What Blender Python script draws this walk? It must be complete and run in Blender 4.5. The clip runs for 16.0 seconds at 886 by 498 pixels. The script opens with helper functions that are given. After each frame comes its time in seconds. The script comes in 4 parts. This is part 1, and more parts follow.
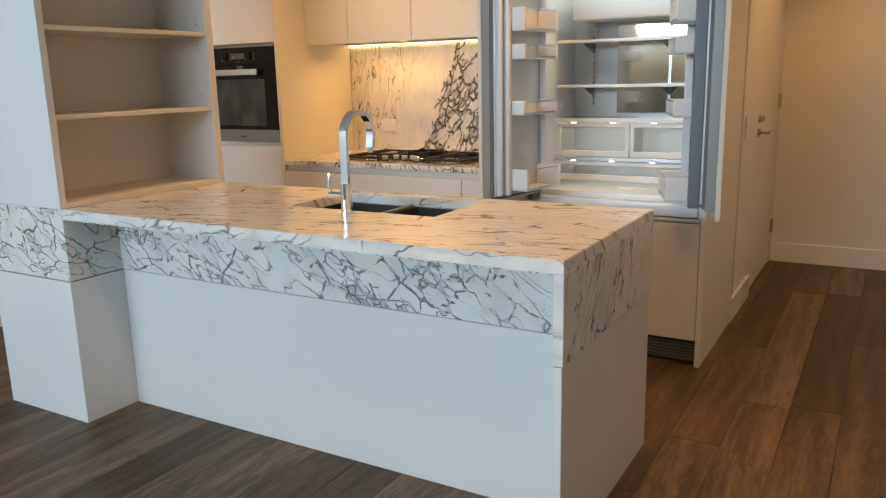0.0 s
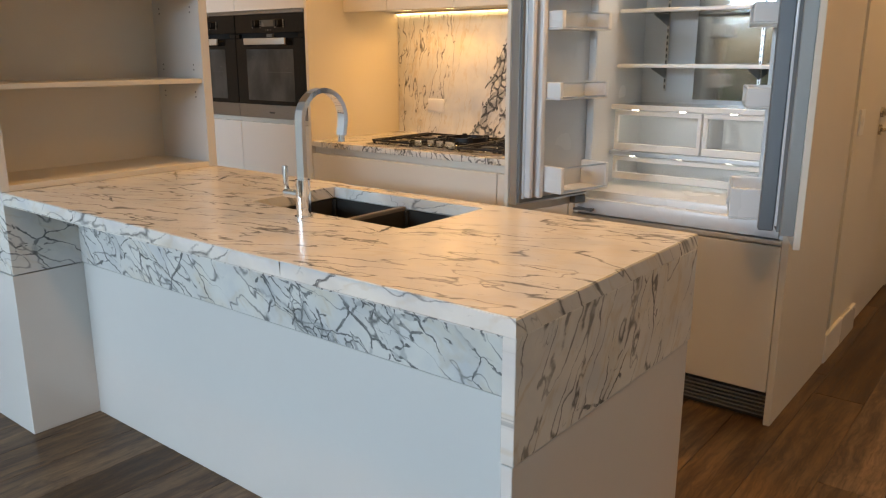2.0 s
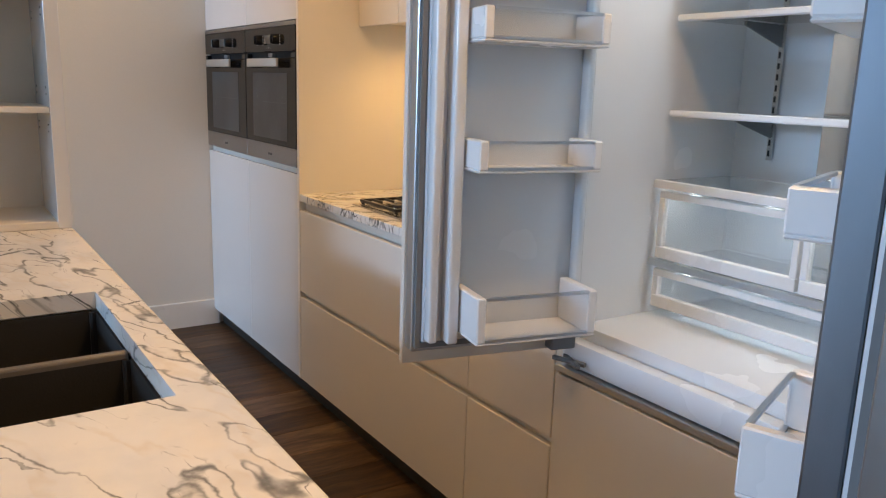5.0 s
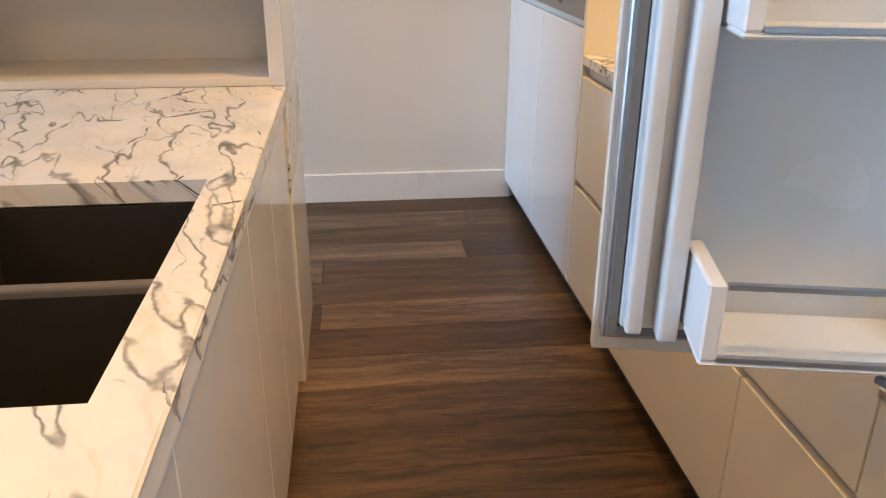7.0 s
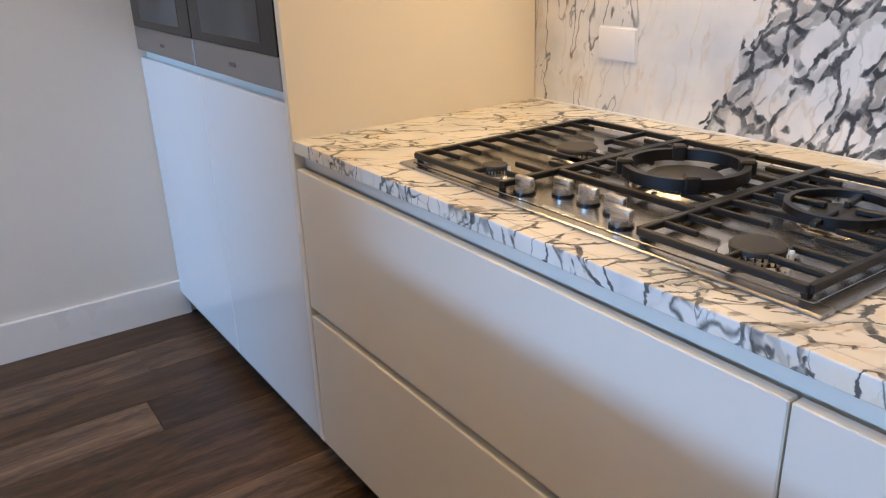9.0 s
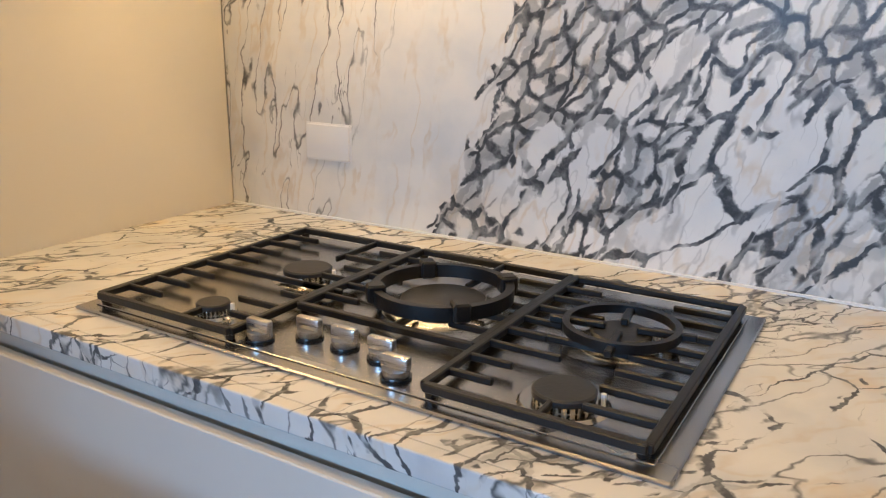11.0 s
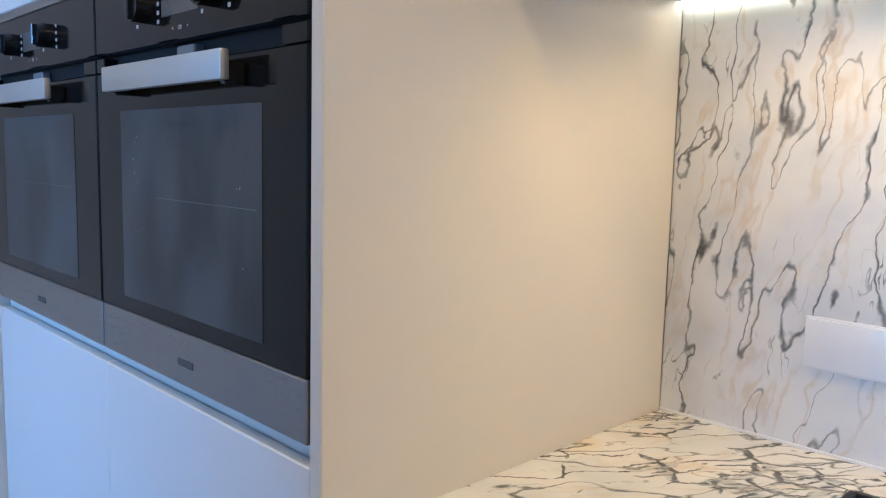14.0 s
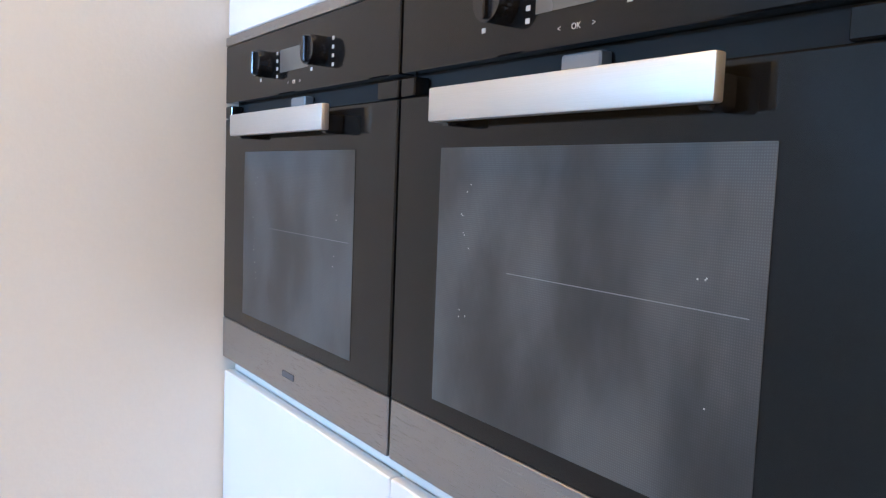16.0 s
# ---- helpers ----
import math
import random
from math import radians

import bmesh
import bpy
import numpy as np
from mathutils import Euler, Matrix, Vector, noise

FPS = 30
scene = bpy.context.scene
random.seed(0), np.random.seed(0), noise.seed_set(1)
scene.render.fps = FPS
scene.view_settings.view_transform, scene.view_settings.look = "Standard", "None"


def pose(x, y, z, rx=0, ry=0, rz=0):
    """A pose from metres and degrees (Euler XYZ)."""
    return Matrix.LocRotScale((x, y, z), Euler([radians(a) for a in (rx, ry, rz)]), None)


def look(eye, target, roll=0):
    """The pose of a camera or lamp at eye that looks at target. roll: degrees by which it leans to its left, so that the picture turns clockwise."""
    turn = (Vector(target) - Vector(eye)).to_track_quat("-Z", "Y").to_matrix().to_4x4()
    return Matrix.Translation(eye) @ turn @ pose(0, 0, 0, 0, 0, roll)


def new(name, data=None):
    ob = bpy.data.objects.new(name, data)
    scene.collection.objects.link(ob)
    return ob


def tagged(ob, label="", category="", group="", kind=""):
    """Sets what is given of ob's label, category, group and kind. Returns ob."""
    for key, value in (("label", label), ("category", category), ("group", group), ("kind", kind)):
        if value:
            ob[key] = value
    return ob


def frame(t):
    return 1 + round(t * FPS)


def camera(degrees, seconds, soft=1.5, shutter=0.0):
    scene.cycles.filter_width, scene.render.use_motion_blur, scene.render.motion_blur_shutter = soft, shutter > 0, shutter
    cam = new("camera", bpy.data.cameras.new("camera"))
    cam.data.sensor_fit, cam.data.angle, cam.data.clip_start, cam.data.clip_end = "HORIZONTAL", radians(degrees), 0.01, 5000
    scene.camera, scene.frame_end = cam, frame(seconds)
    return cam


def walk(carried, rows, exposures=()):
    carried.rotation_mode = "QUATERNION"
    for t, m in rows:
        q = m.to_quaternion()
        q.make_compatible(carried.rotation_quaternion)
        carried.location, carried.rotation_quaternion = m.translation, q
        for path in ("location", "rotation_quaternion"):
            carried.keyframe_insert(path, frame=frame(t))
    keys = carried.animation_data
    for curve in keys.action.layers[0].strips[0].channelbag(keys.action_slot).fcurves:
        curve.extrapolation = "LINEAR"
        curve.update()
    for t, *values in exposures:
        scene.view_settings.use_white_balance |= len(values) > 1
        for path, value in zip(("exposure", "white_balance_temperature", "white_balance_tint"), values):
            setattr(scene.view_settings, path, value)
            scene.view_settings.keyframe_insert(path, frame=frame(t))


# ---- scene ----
cam = camera(59.5, 16.0, soft=1.2)
PATH = [
    (0, (-0.488, 1.452, 1.372), (-1.469, 3.14, 0.94), -1.3),
    (0.5, (-0.512, 1.562, 1.367), (-1.509, 3.233, 0.903), -0.7),
    (1, (-0.499, 1.752, 1.376), (-1.589, 3.354, 0.88), -0.3),
    (1.5, (-0.498, 1.95, 1.348), (-1.678, 3.485, 0.846), -0.4),
    (2, (-0.488, 2.197, 1.355), (-1.697, 3.715, 0.87), -0.0),
    (2.5, (-0.463, 2.473, 1.349), (-1.728, 3.952, 0.887), 0.7),
    (3, (-0.451, 2.755, 1.362), (-1.758, 4.208, 0.937), 1.3),
    (5.3, (-0.791, 3.931, 1.364), (-2.494, 4.882, 0.921), 1.3),
    (5.5, (-0.829, 3.994, 1.355), (-2.582, 4.827, 0.873), 0.6),
    (6, (-0.929, 4.187, 1.33), (-2.766, 4.703, 0.729), 0.9),
    (6.5, (-1.039, 4.3, 1.31), (-2.878, 4.588, 0.577), 1.0),
    (7, (-1.229, 4.344, 1.297), (-3.058, 4.558, 0.518), 0.3),
    (7.5, (-1.415, 4.376, 1.285), (-3.252, 4.619, 0.533), -0.3),
    (8, (-1.663, 4.386, 1.299), (-3.499, 4.704, 0.571), -1.1),
    (8.3, (-1.798, 4.415, 1.29), (-3.611, 4.869, 0.578), -0.8),
    (8.5, (-1.887, 4.393, 1.29), (-3.653, 5.01, 0.583), -1.7),
    (9, (-2.099, 4.397, 1.294), (-3.643, 5.441, 0.569), -2.1),
    (9.5, (-2.218, 4.457, 1.284), (-3.519, 5.785, 0.545), -0.7),
    (10, (-2.287, 4.515, 1.277), (-3.434, 5.988, 0.56), 0.1),
    (12.5, (-2.483, 4.521, 1.347), (-3.41, 6.268, 1.049), 1.2),
    (13, (-2.599, 4.568, 1.34), (-3.716, 6.206, 1.079), 0.8),
    (13.5, (-2.81, 4.626, 1.338), (-4.126, 6.114, 1.107), 1.3),
    (14, (-3.036, 4.608, 1.331), (-4.457, 5.995, 1.095), 1.4),
    (14.5, (-3.245, 4.584, 1.343), (-4.736, 5.892, 1.09), 0.1),
    (15, (-3.383, 4.581, 1.35), (-4.937, 5.818, 1.096), 0.8),
    (15.3, (-3.429, 4.58, 1.352), (-4.992, 5.806, 1.116), 1.2),
    (15.5, (-3.456, 4.585, 1.352), (-5.027, 5.801, 1.147), 1.5),
    (16, (-3.521, 4.598, 1.353), (-5.156, 5.736, 1.175), 2.2),
]
EXPO = [(0, -0.38, 9300, 11), (3, -0.42, 9300, 13), (5.5, -0.12, 6500, 8), (7, 0.3, 6700, 7), (8.5, 0.08, 5400, 6), (10, -0.22, 5700, 4), (12.5, -0.38, 5150, 3), (13.5, -0.28, 4800, 3), (14.5, 0.0, 4300, 4), (15.3, 0.3, 4400, 3), (16, 0.85, 5700, 6)]
walk(cam, [(t, look(eye, target, roll)) for t, eye, target, roll in PATH], EXPO)

# ---- world and light ----
world = bpy.data.worlds.new("sky")
scene.world = world
world.use_nodes = True
wn = world.node_tree.nodes
sky = wn.new("ShaderNodeTexSky")
sky.sky_type = "NISHITA"
sky.sun_disc = False
sky.sun_elevation, sky.sun_rotation = radians(48), radians(150)
wn["Background"].inputs["Strength"].default_value = 0.12
world.node_tree.links.new(sky.outputs["Color"], wn["Background"].inputs["Color"])


def lamp(name, kind, m, energy, color, **props):
    data = bpy.data.lights.new(name, kind)
    data.energy, data.color = energy, color
    if kind == "AREA":
        data.shape = "RECTANGLE"
        data.size, data.size_y = props["size"]
    elif kind == "SPOT":
        data.spot_size, data.spot_blend, data.shadow_soft_size = radians(props["cone"]), 0.6, props["radius"]
    elif kind == "SUN":
        data.angle = radians(0.5)
    elif kind == "POINT":
        data.shadow_soft_size = props["radius"]
    ob = new(name, data)
    ob.matrix_world = m
    return ob


WARM = (1.0, 0.56, 0.19)
DAY = (0.37, 0.62, 1.0)
lamp("sun", "SUN", look((0, 0, 8), (3.0, 4.5, 0)), 2.5, (1.0, 0.94, 0.86))
# daylight through the glazed doors behind the walk
lamp("window_daylight", "AREA", look((-3.1, -2.45, 2.2), (-2.9, 3.5, 0.7)), 400, DAY, size=(3.4, 0.42))
# warm strip under the wall cupboards, and the pucks next to it
lamp("strip_light", "AREA", look((-2.9, 5.755, 1.572), (-2.9, 5.6, 0.9)), 0.6, WARM, size=(1.6, 0.02))
PUCKS = [(-3.42, 5.56), (-3.12, 5.56), (-2.5, 5.56)]
for px, py in PUCKS:
    lamp("puck_light", "SPOT", look((px, py, 1.575), (px, py + 0.05, 0.9)), 4.4, WARM, cone=165, radius=0.03)
# ceiling downlights, out of view; the last is added to warm the refrigerator panel
DOWN = [(-0.55, 6.5), (-1.4, 4.6), (-3.0, 4.65), (-1.3, 2.6), (-4.4, 4.3), (-0.5, 4.6)]
POWER = [62, 54, 70, 68, 36, 56]
for (px, py), e in zip(DOWN, POWER):
    lamp("downlight_lamp", "SPOT", look((px, py, 2.57), (px, py + 0.001, 0)), e, WARM, cone=135, radius=0.1)
# cold lamps in the refrigerator; the top one is added fill without a fixture
lamp("fridge_fill_top", "AREA", look((-1.64, 5.3, 1.93), (-1.64, 5.45, 0.9)), 3.4, (0.75, 0.88, 1.0), size=(0.6, 0.1))
lamp("fridge_lamp_drawer", "AREA", look((-1.64, 5.37, 1.125), (-1.64, 5.5, 0.9)), 0.9, (0.78, 0.9, 1.0), size=(0.7, 0.03))
lamp("fridge_lamp_lower", "AREA", look((-1.64, 5.37, 0.935), (-1.64, 5.5, 0.7)), 0.45, (0.78, 0.9, 1.0), size=(0.7, 0.03))

# ---- materials ----


class Nodes:
    """A material's node tree with short calls."""

    def __init__(self, name):
        self.mat = bpy.data.materials.new(name)
        self.mat.use_nodes = True
        self.tree = self.mat.node_tree
        self.bsdf = self.tree.nodes["Principled BSDF"]

    def put(self, value, socket):
        if isinstance(value, bpy.types.NodeSocket):
            self.tree.links.new(value, socket)
        else:
            socket.default_value = value

    def coord(self, scale=(1, 1, 1), rot=(0, 0, 0)):
        c = self.tree.nodes.new("ShaderNodeTexCoord")
        m = self.tree.nodes.new("ShaderNodeMapping")
        m.inputs["Scale"].default_value = scale
        m.inputs["Rotation"].default_value = [radians(a) for a in rot]
        self.tree.links.new(c.outputs["Object"], m.inputs["Vector"])
        return m.outputs["Vector"]

    def noise(self, vec, scale, detail=3, rough=0.5):
        n = self.tree.nodes.new("ShaderNodeTexNoise")
        self.put(vec, n.inputs["Vector"])
        n.inputs["Scale"].default_value, n.inputs["Detail"].default_value, n.inputs["Roughness"].default_value = scale, detail, rough
        return n

    def voronoi(self, vec, scale, feature="DISTANCE_TO_EDGE", flat="2D"):
        n = self.tree.nodes.new("ShaderNodeTexVoronoi")
        n.feature, n.voronoi_dimensions = feature, flat
        self.put(vec, n.inputs["Vector"])
        n.inputs["Scale"].default_value = scale
        return n

    def math(self, op, a, b=0.0, c=0.0):
        n = self.tree.nodes.new("ShaderNodeMath")
        n.operation = op
        for v, s in zip((a, b, c), n.inputs):
            self.put(v, s)
        return n.outputs[0]

    def vec(self, op, a, b):
        n = self.tree.nodes.new("ShaderNodeVectorMath")
        n.operation = op
        self.put(a, n.inputs[0])
        self.put(b, n.inputs[3] if op == "SCALE" else n.inputs[1])
        return n.outputs[0]

    def ramp(self, value, lo, hi, a=0.0, b=1.0):
        n = self.tree.nodes.new("ShaderNodeMapRange")
        n.interpolation_type = "SMOOTHSTEP"
        for v, s in zip((value, lo, hi, a, b), n.inputs):
            self.put(v, s)
        return n.outputs[0]

    def mix(self, fac, a, b):
        n = self.tree.nodes.new("ShaderNodeMix")
        n.data_type = "RGBA"
        self.put(fac, n.inputs[0])
        self.put(a, n.inputs[6])
        self.put(b, n.inputs[7])
        return n.outputs[2]

    def bump(self, height, strength, distance=0.01):
        n = self.tree.nodes.new("ShaderNodeBump")
        n.inputs["Strength"].default_value, n.inputs["Distance"].default_value = strength, distance
        self.put(height, n.inputs["Height"])
        self.tree.links.new(n.outputs[0], self.bsdf.inputs["Normal"])

    def set(self, **values):
        for k, v in values.items():
            self.put(v, self.bsdf.inputs[k.replace("_", " ")])
        return self.mat


def plain(name, color, rough, metal=0.0, vary=0.06, grain=30.0, bump=0.02, coat=0.0):
    """Paint, plastic or metal with slight mottling and smudged gloss."""
    n = Nodes(name)
    v = n.coord()
    big, small = n.noise(v, 2.3, 4), n.noise(v, grain, 4)
    f = n.math("ADD", n.math("MULTIPLY", big.outputs[0], 0.6), n.math("MULTIPLY", small.outputs[0], 0.4))
    dark = (*[c * (1 - vary) for c in color], 1)
    light = (*[min(1, c * (1 + vary)) for c in color], 1)
    if bump > 0.006:
        n.bump(small.outputs[0], bump, 0.004)
    return n.set(Base_Color=n.mix(f, dark, light), Roughness=n.ramp(big.outputs[0], 0.3, 0.7, rough * 0.85, rough * 1.15), Metallic=metal, Coat_Weight=coat)


def glow(name, color, strength):
    n = Nodes(name)
    return n.set(Base_Color=(*color, 1), Emission_Color=(*color, 1), Emission_Strength=strength)


def glass(name, color=(1, 1, 1), rough=0.02):
    n = Nodes(name)
    v = n.coord()
    return n.set(Base_Color=(*color, 1), Transmission_Weight=1.0, IOR=1.45, Roughness=n.ramp(n.noise(v, 6, 3).outputs[0], 0.3, 0.7, rough, rough * 2))


def marble(name, face, grain, cell=7.0, stretch=2.2, cover=0.5, bold=0.13, thin=0.03, crack=(9.0, 4.0, 0.03), lean=None, slope=None, warm=0.25, ochre=0.3, ink_share=0.9, gloss=0.16):
    """White marble. face: the plane the slab lies in; grain: degrees of the stones' long axis in that plane; cell: stones to
    the metre across the grain; cover: share of dense breccia; crack: scale, length and width of the fine veins, along lean;
    slope: (x, lean) of the line past which the breccia lies, clear stone before it."""
    n = Nodes(name)
    raw = n.coord()
    sep = n.tree.nodes.new("ShaderNodeSeparateXYZ")
    n.put(raw, sep.inputs[0])
    x, y, z = sep.outputs
    flat = n.tree.nodes.new("ShaderNodeCombineXYZ")
    n.put(y if face == "end" else n.math("ADD", x, y) if face == "front" else n.math("MULTIPLY_ADD", z, 0.6, x) if face == "top" else x, flat.inputs[0])
    n.put(n.math("ADD", y, z) if face == "top" else z, flat.inputs[1])
    q = flat.outputs[0]
    half = (0.5, 0.5, 0.5)

    def wander(scale, size, detail=3):
        return n.vec("SCALE", n.vec("SUBTRACT", n.noise(q, scale, detail, 0.55).outputs[1], half), size)

    def along(vec, degrees, length, shift):
        r = n.tree.nodes.new("ShaderNodeVectorRotate")
        r.rotation_type = "Z_AXIS"
        n.put(vec, r.inputs["Vector"])
        r.inputs["Angle"].default_value = radians(-degrees)
        return n.vec("ADD", n.vec("MULTIPLY", r.outputs[0], (1.0 / length, 1.0, 1.0)), shift)

    def inverse(v):
        return n.math("SUBTRACT", 1.0, v)

    warped = n.vec("ADD", q, n.vec("ADD", wander(4.0, 0.10), n.vec("ADD", wander(17.0, 0.03, 4), wander(70.0, 0.010, 4))))
    g = along(warped, grain, stretch, (3.7, 1.3, 0))
    calm = n.vec("ADD", q, n.vec("ADD", wander(4.0, 0.07), wander(22.0, 0.02)))
    fine = along(calm, grain if lean is None else lean, crack[1], (1.9, 7.7, 0))

    patch = n.noise(along(q, grain, 2.6, (8.1, 2.2, 0)), cell * 0.55, 4, 0.6).outputs[0]
    dens = n.ramp(patch, 0.60 - cover * 0.3, 0.92 - cover * 0.3)
    veined = 1.0
    if slope:
        d = n.math("SUBTRACT", x, n.math("MULTIPLY_ADD", z, slope[1], slope[0]))
        d = n.math("ADD", d, n.math("MULTIPLY", n.math("SUBTRACT", n.noise(q, 5, 5).outputs[0], 0.5), 0.22))
        seam = n.ramp(d, -0.02, 0.02)
        rim = n.math("MULTIPLY", seam, inverse(n.ramp(d, 0.03, 0.12)))
        dens = n.math("MULTIPLY", n.math("MAXIMUM", dens, n.math("MULTIPLY", rim, 0.85)), seam)
        veined = n.math("MAXIMUM", inverse(n.ramp(d, -0.36, -0.24)), n.math("MULTIPLY", seam, 0.35))
    # stones in a dark matrix: large ones, and small ones where the matrix is thick
    big = n.voronoi(g, cell).outputs[0]
    mid = n.voronoi(n.vec("ADD", g, (2.3, 5.9, 0)), cell * 1.9).outputs[0]
    small = n.voronoi(n.vec("ADD", g, (7.3, 1.9, 0)), cell * 3.4).outputs[0]
    uneven = n.noise(q, 24, 4, 0.6).outputs[0]
    wide = n.math("MULTIPLY", n.math("MULTIPLY_ADD", dens, bold, thin), n.math("MULTIPLY_ADD", uneven, 3.2, -0.65))
    def matrix(dist, lo, hi, fade):
        w = n.math("MULTIPLY", wide, hi)
        return n.math("MULTIPLY", inverse(n.ramp(dist, n.math("MULTIPLY", w, lo), w)), fade)

    thick, dense = n.ramp(dens, 0.42, 0.52), n.ramp(dens, 0.66, 0.78)
    m_big = matrix(big, 0.5, 1.0, n.math("MULTIPLY", n.ramp(dens, 0.0, 0.15), n.math("MULTIPLY_ADD", thick, -0.75, 1.0)))
    m_mid = matrix(mid, 0.5, 1.15, n.math("MULTIPLY", thick, n.math("MULTIPLY_ADD", dense, -0.5, 1.0)))
    m_small = matrix(small, 0.3, 1.5, dense)
    # fine cracks
    ridge1 = n.math("ABSOLUTE", n.math("SUBTRACT", n.noise(fine, crack[0], 2, 0.5).outputs[0], 0.5))
    ridge2 = n.math("ABSOLUTE", n.math("SUBTRACT", n.noise(n.vec("ADD", fine, (5.1, 3.3, 0)), crack[0] * 1.9, 2, 0.5).outputs[0], 0.5))
    broken = n.noise(q, 6.5, 4, 0.65).outputs[0]
    strong = n.ramp(broken, 0.38, 0.6)
    c1 = n.math("MULTIPLY", inverse(n.ramp(ridge1, 0.0, n.math("MULTIPLY_ADD", strong, crack[2], 0.009))), n.math("MULTIPLY_ADD", strong, 0.4, 0.55))
    c2 = n.math("MULTIPLY", inverse(n.ramp(ridge2, 0.0, crack[2] * 0.6)), n.ramp(broken, 0.5, 0.64, 0.0, 0.8))
    cracks = n.math("MULTIPLY", n.math("MAXIMUM", c1, c2), veined)
    veins = n.math("MAXIMUM", n.math("MAXIMUM", m_big, m_mid), n.math("MAXIMUM", m_small, cracks))
    # body: white to pale grey stones, smoky halo near the matrix, ochre seams
    cloud = n.noise(warped, 7, 5).outputs[0]
    body = n.mix(n.ramp(cloud, 0.35, 0.75), (0.76, 0.745, 0.705, 1), (0.62, 0.63, 0.635, 1))
    tint = n.tree.nodes.new("ShaderNodeSeparateColor")
    n.put(n.voronoi(g, cell, "F1").outputs[1], tint.inputs[0])
    body = n.mix(n.math("MULTIPLY", n.math("MULTIPLY", n.ramp(tint.outputs[0], 0.6, 0.95), dens), 0.5), body, (0.36, 0.39, 0.40, 1))
    halo = n.math("MULTIPLY", inverse(n.ramp(big, 0.0, n.math("MULTIPLY_ADD", dens, 0.16, 0.02))), n.math("MULTIPLY", dens, 0.4))
    body = n.mix(halo, body, (0.38, 0.40, 0.42, 1))
    rust = n.math("MULTIPLY", inverse(n.ramp(n.math("ABSOLUTE", n.math("SUBTRACT", n.noise(n.vec("ADD", fine, (9, 9, 0)), crack[0] * 0.9, 3).outputs[0], 0.5)), 0.0, 0.035)), n.math("MULTIPLY", n.ramp(broken, 0.62, 0.4), ochre))
    body = n.mix(rust, body, (0.52, 0.36, 0.16, 1))
    body = n.mix(n.math("MULTIPLY", n.ramp(n.noise(n.vec("ADD", q, (4, 4, 0)), 4.5, 4).outputs[0], 0.52, 0.72), warm), body, (0.74, 0.55, 0.28, 1))
    tone = n.noise(q, 21, 5, 0.65).outputs[0]
    ink = n.mix(n.ramp(tone, 0.43, 0.7), (0.018, 0.022, 0.028, 1), (0.19, 0.20, 0.20, 1))
    n.bump(n.noise(raw, 60, 2).outputs[0], 0.01, 0.002)
    return n.set(Base_Color=n.mix(n.math("MULTIPLY", veins, ink_share), body, ink), Roughness=n.ramp(cloud, 0.3, 0.7, gloss * 0.9, gloss * 1.25), Specular_IOR_Level=0.4 if gloss < 0.3 else 0.25)


def timber(name, dark, light):
    """Dark oak with grain along y; each plank differs."""
    n = Nodes(name)
    info = n.tree.nodes.new("ShaderNodeObjectInfo")
    c = n.coord((1, 1, 1))
    rnd = info.outputs["Random"]
    shift = n.vec("SCALE", (37.0, 91.0, 13.0), rnd)
    v = n.vec("ADD", c, shift)
    long = n.vec("MULTIPLY", v, (16, 1.1, 4))
    wob = n.vec("ADD", long, n.vec("SCALE", n.noise(v, 3.0, 3).outputs[1], 1.6))
    grain = n.noise(wob, 3.2, 7, 0.68).outputs[0]
    pores = n.noise(n.vec("MULTIPLY", v, (170, 7, 20)), 1.0, 4, 0.6).outputs[0]
    cath = n.voronoi(n.vec("MULTIPLY", n.vec("ADD", v, n.vec("SCALE", n.noise(v, 2.1, 4).outputs[1], 0.12)), (11, 0.8, 1)), 1.5, "F1").outputs[0]
    f = n.math("ADD", n.math("MULTIPLY", grain, 0.75), n.math("MULTIPLY", cath, 0.22))
    base = n.mix(n.ramp(f, 0.28, 0.74), (*dark, 1), (*light, 1))
    base = n.mix(n.ramp(pores, 0.5, 0.68, 0.0, 0.4), base, (dark[0] * 0.45, dark[1] * 0.45, dark[2] * 0.45, 1))
    tone = n.tree.nodes.new("ShaderNodeHueSaturation")
    n.put(base, tone.inputs["Color"])
    n.put(n.math("MULTIPLY_ADD", rnd, 0.8, 0.58), tone.inputs["Value"])
    n.put(n.math("MULTIPLY_ADD", rnd, -0.25, 1.05), tone.inputs["Saturation"])
    n.bump(n.math("ADD", pores, n.math("MULTIPLY", grain, 0.7)), 0.16, 0.003)
    return n.set(Base_Color=tone.outputs[0], Roughness=n.ramp(grain, 0.3, 0.7, 0.36, 0.5), Specular_IOR_Level=0.35)


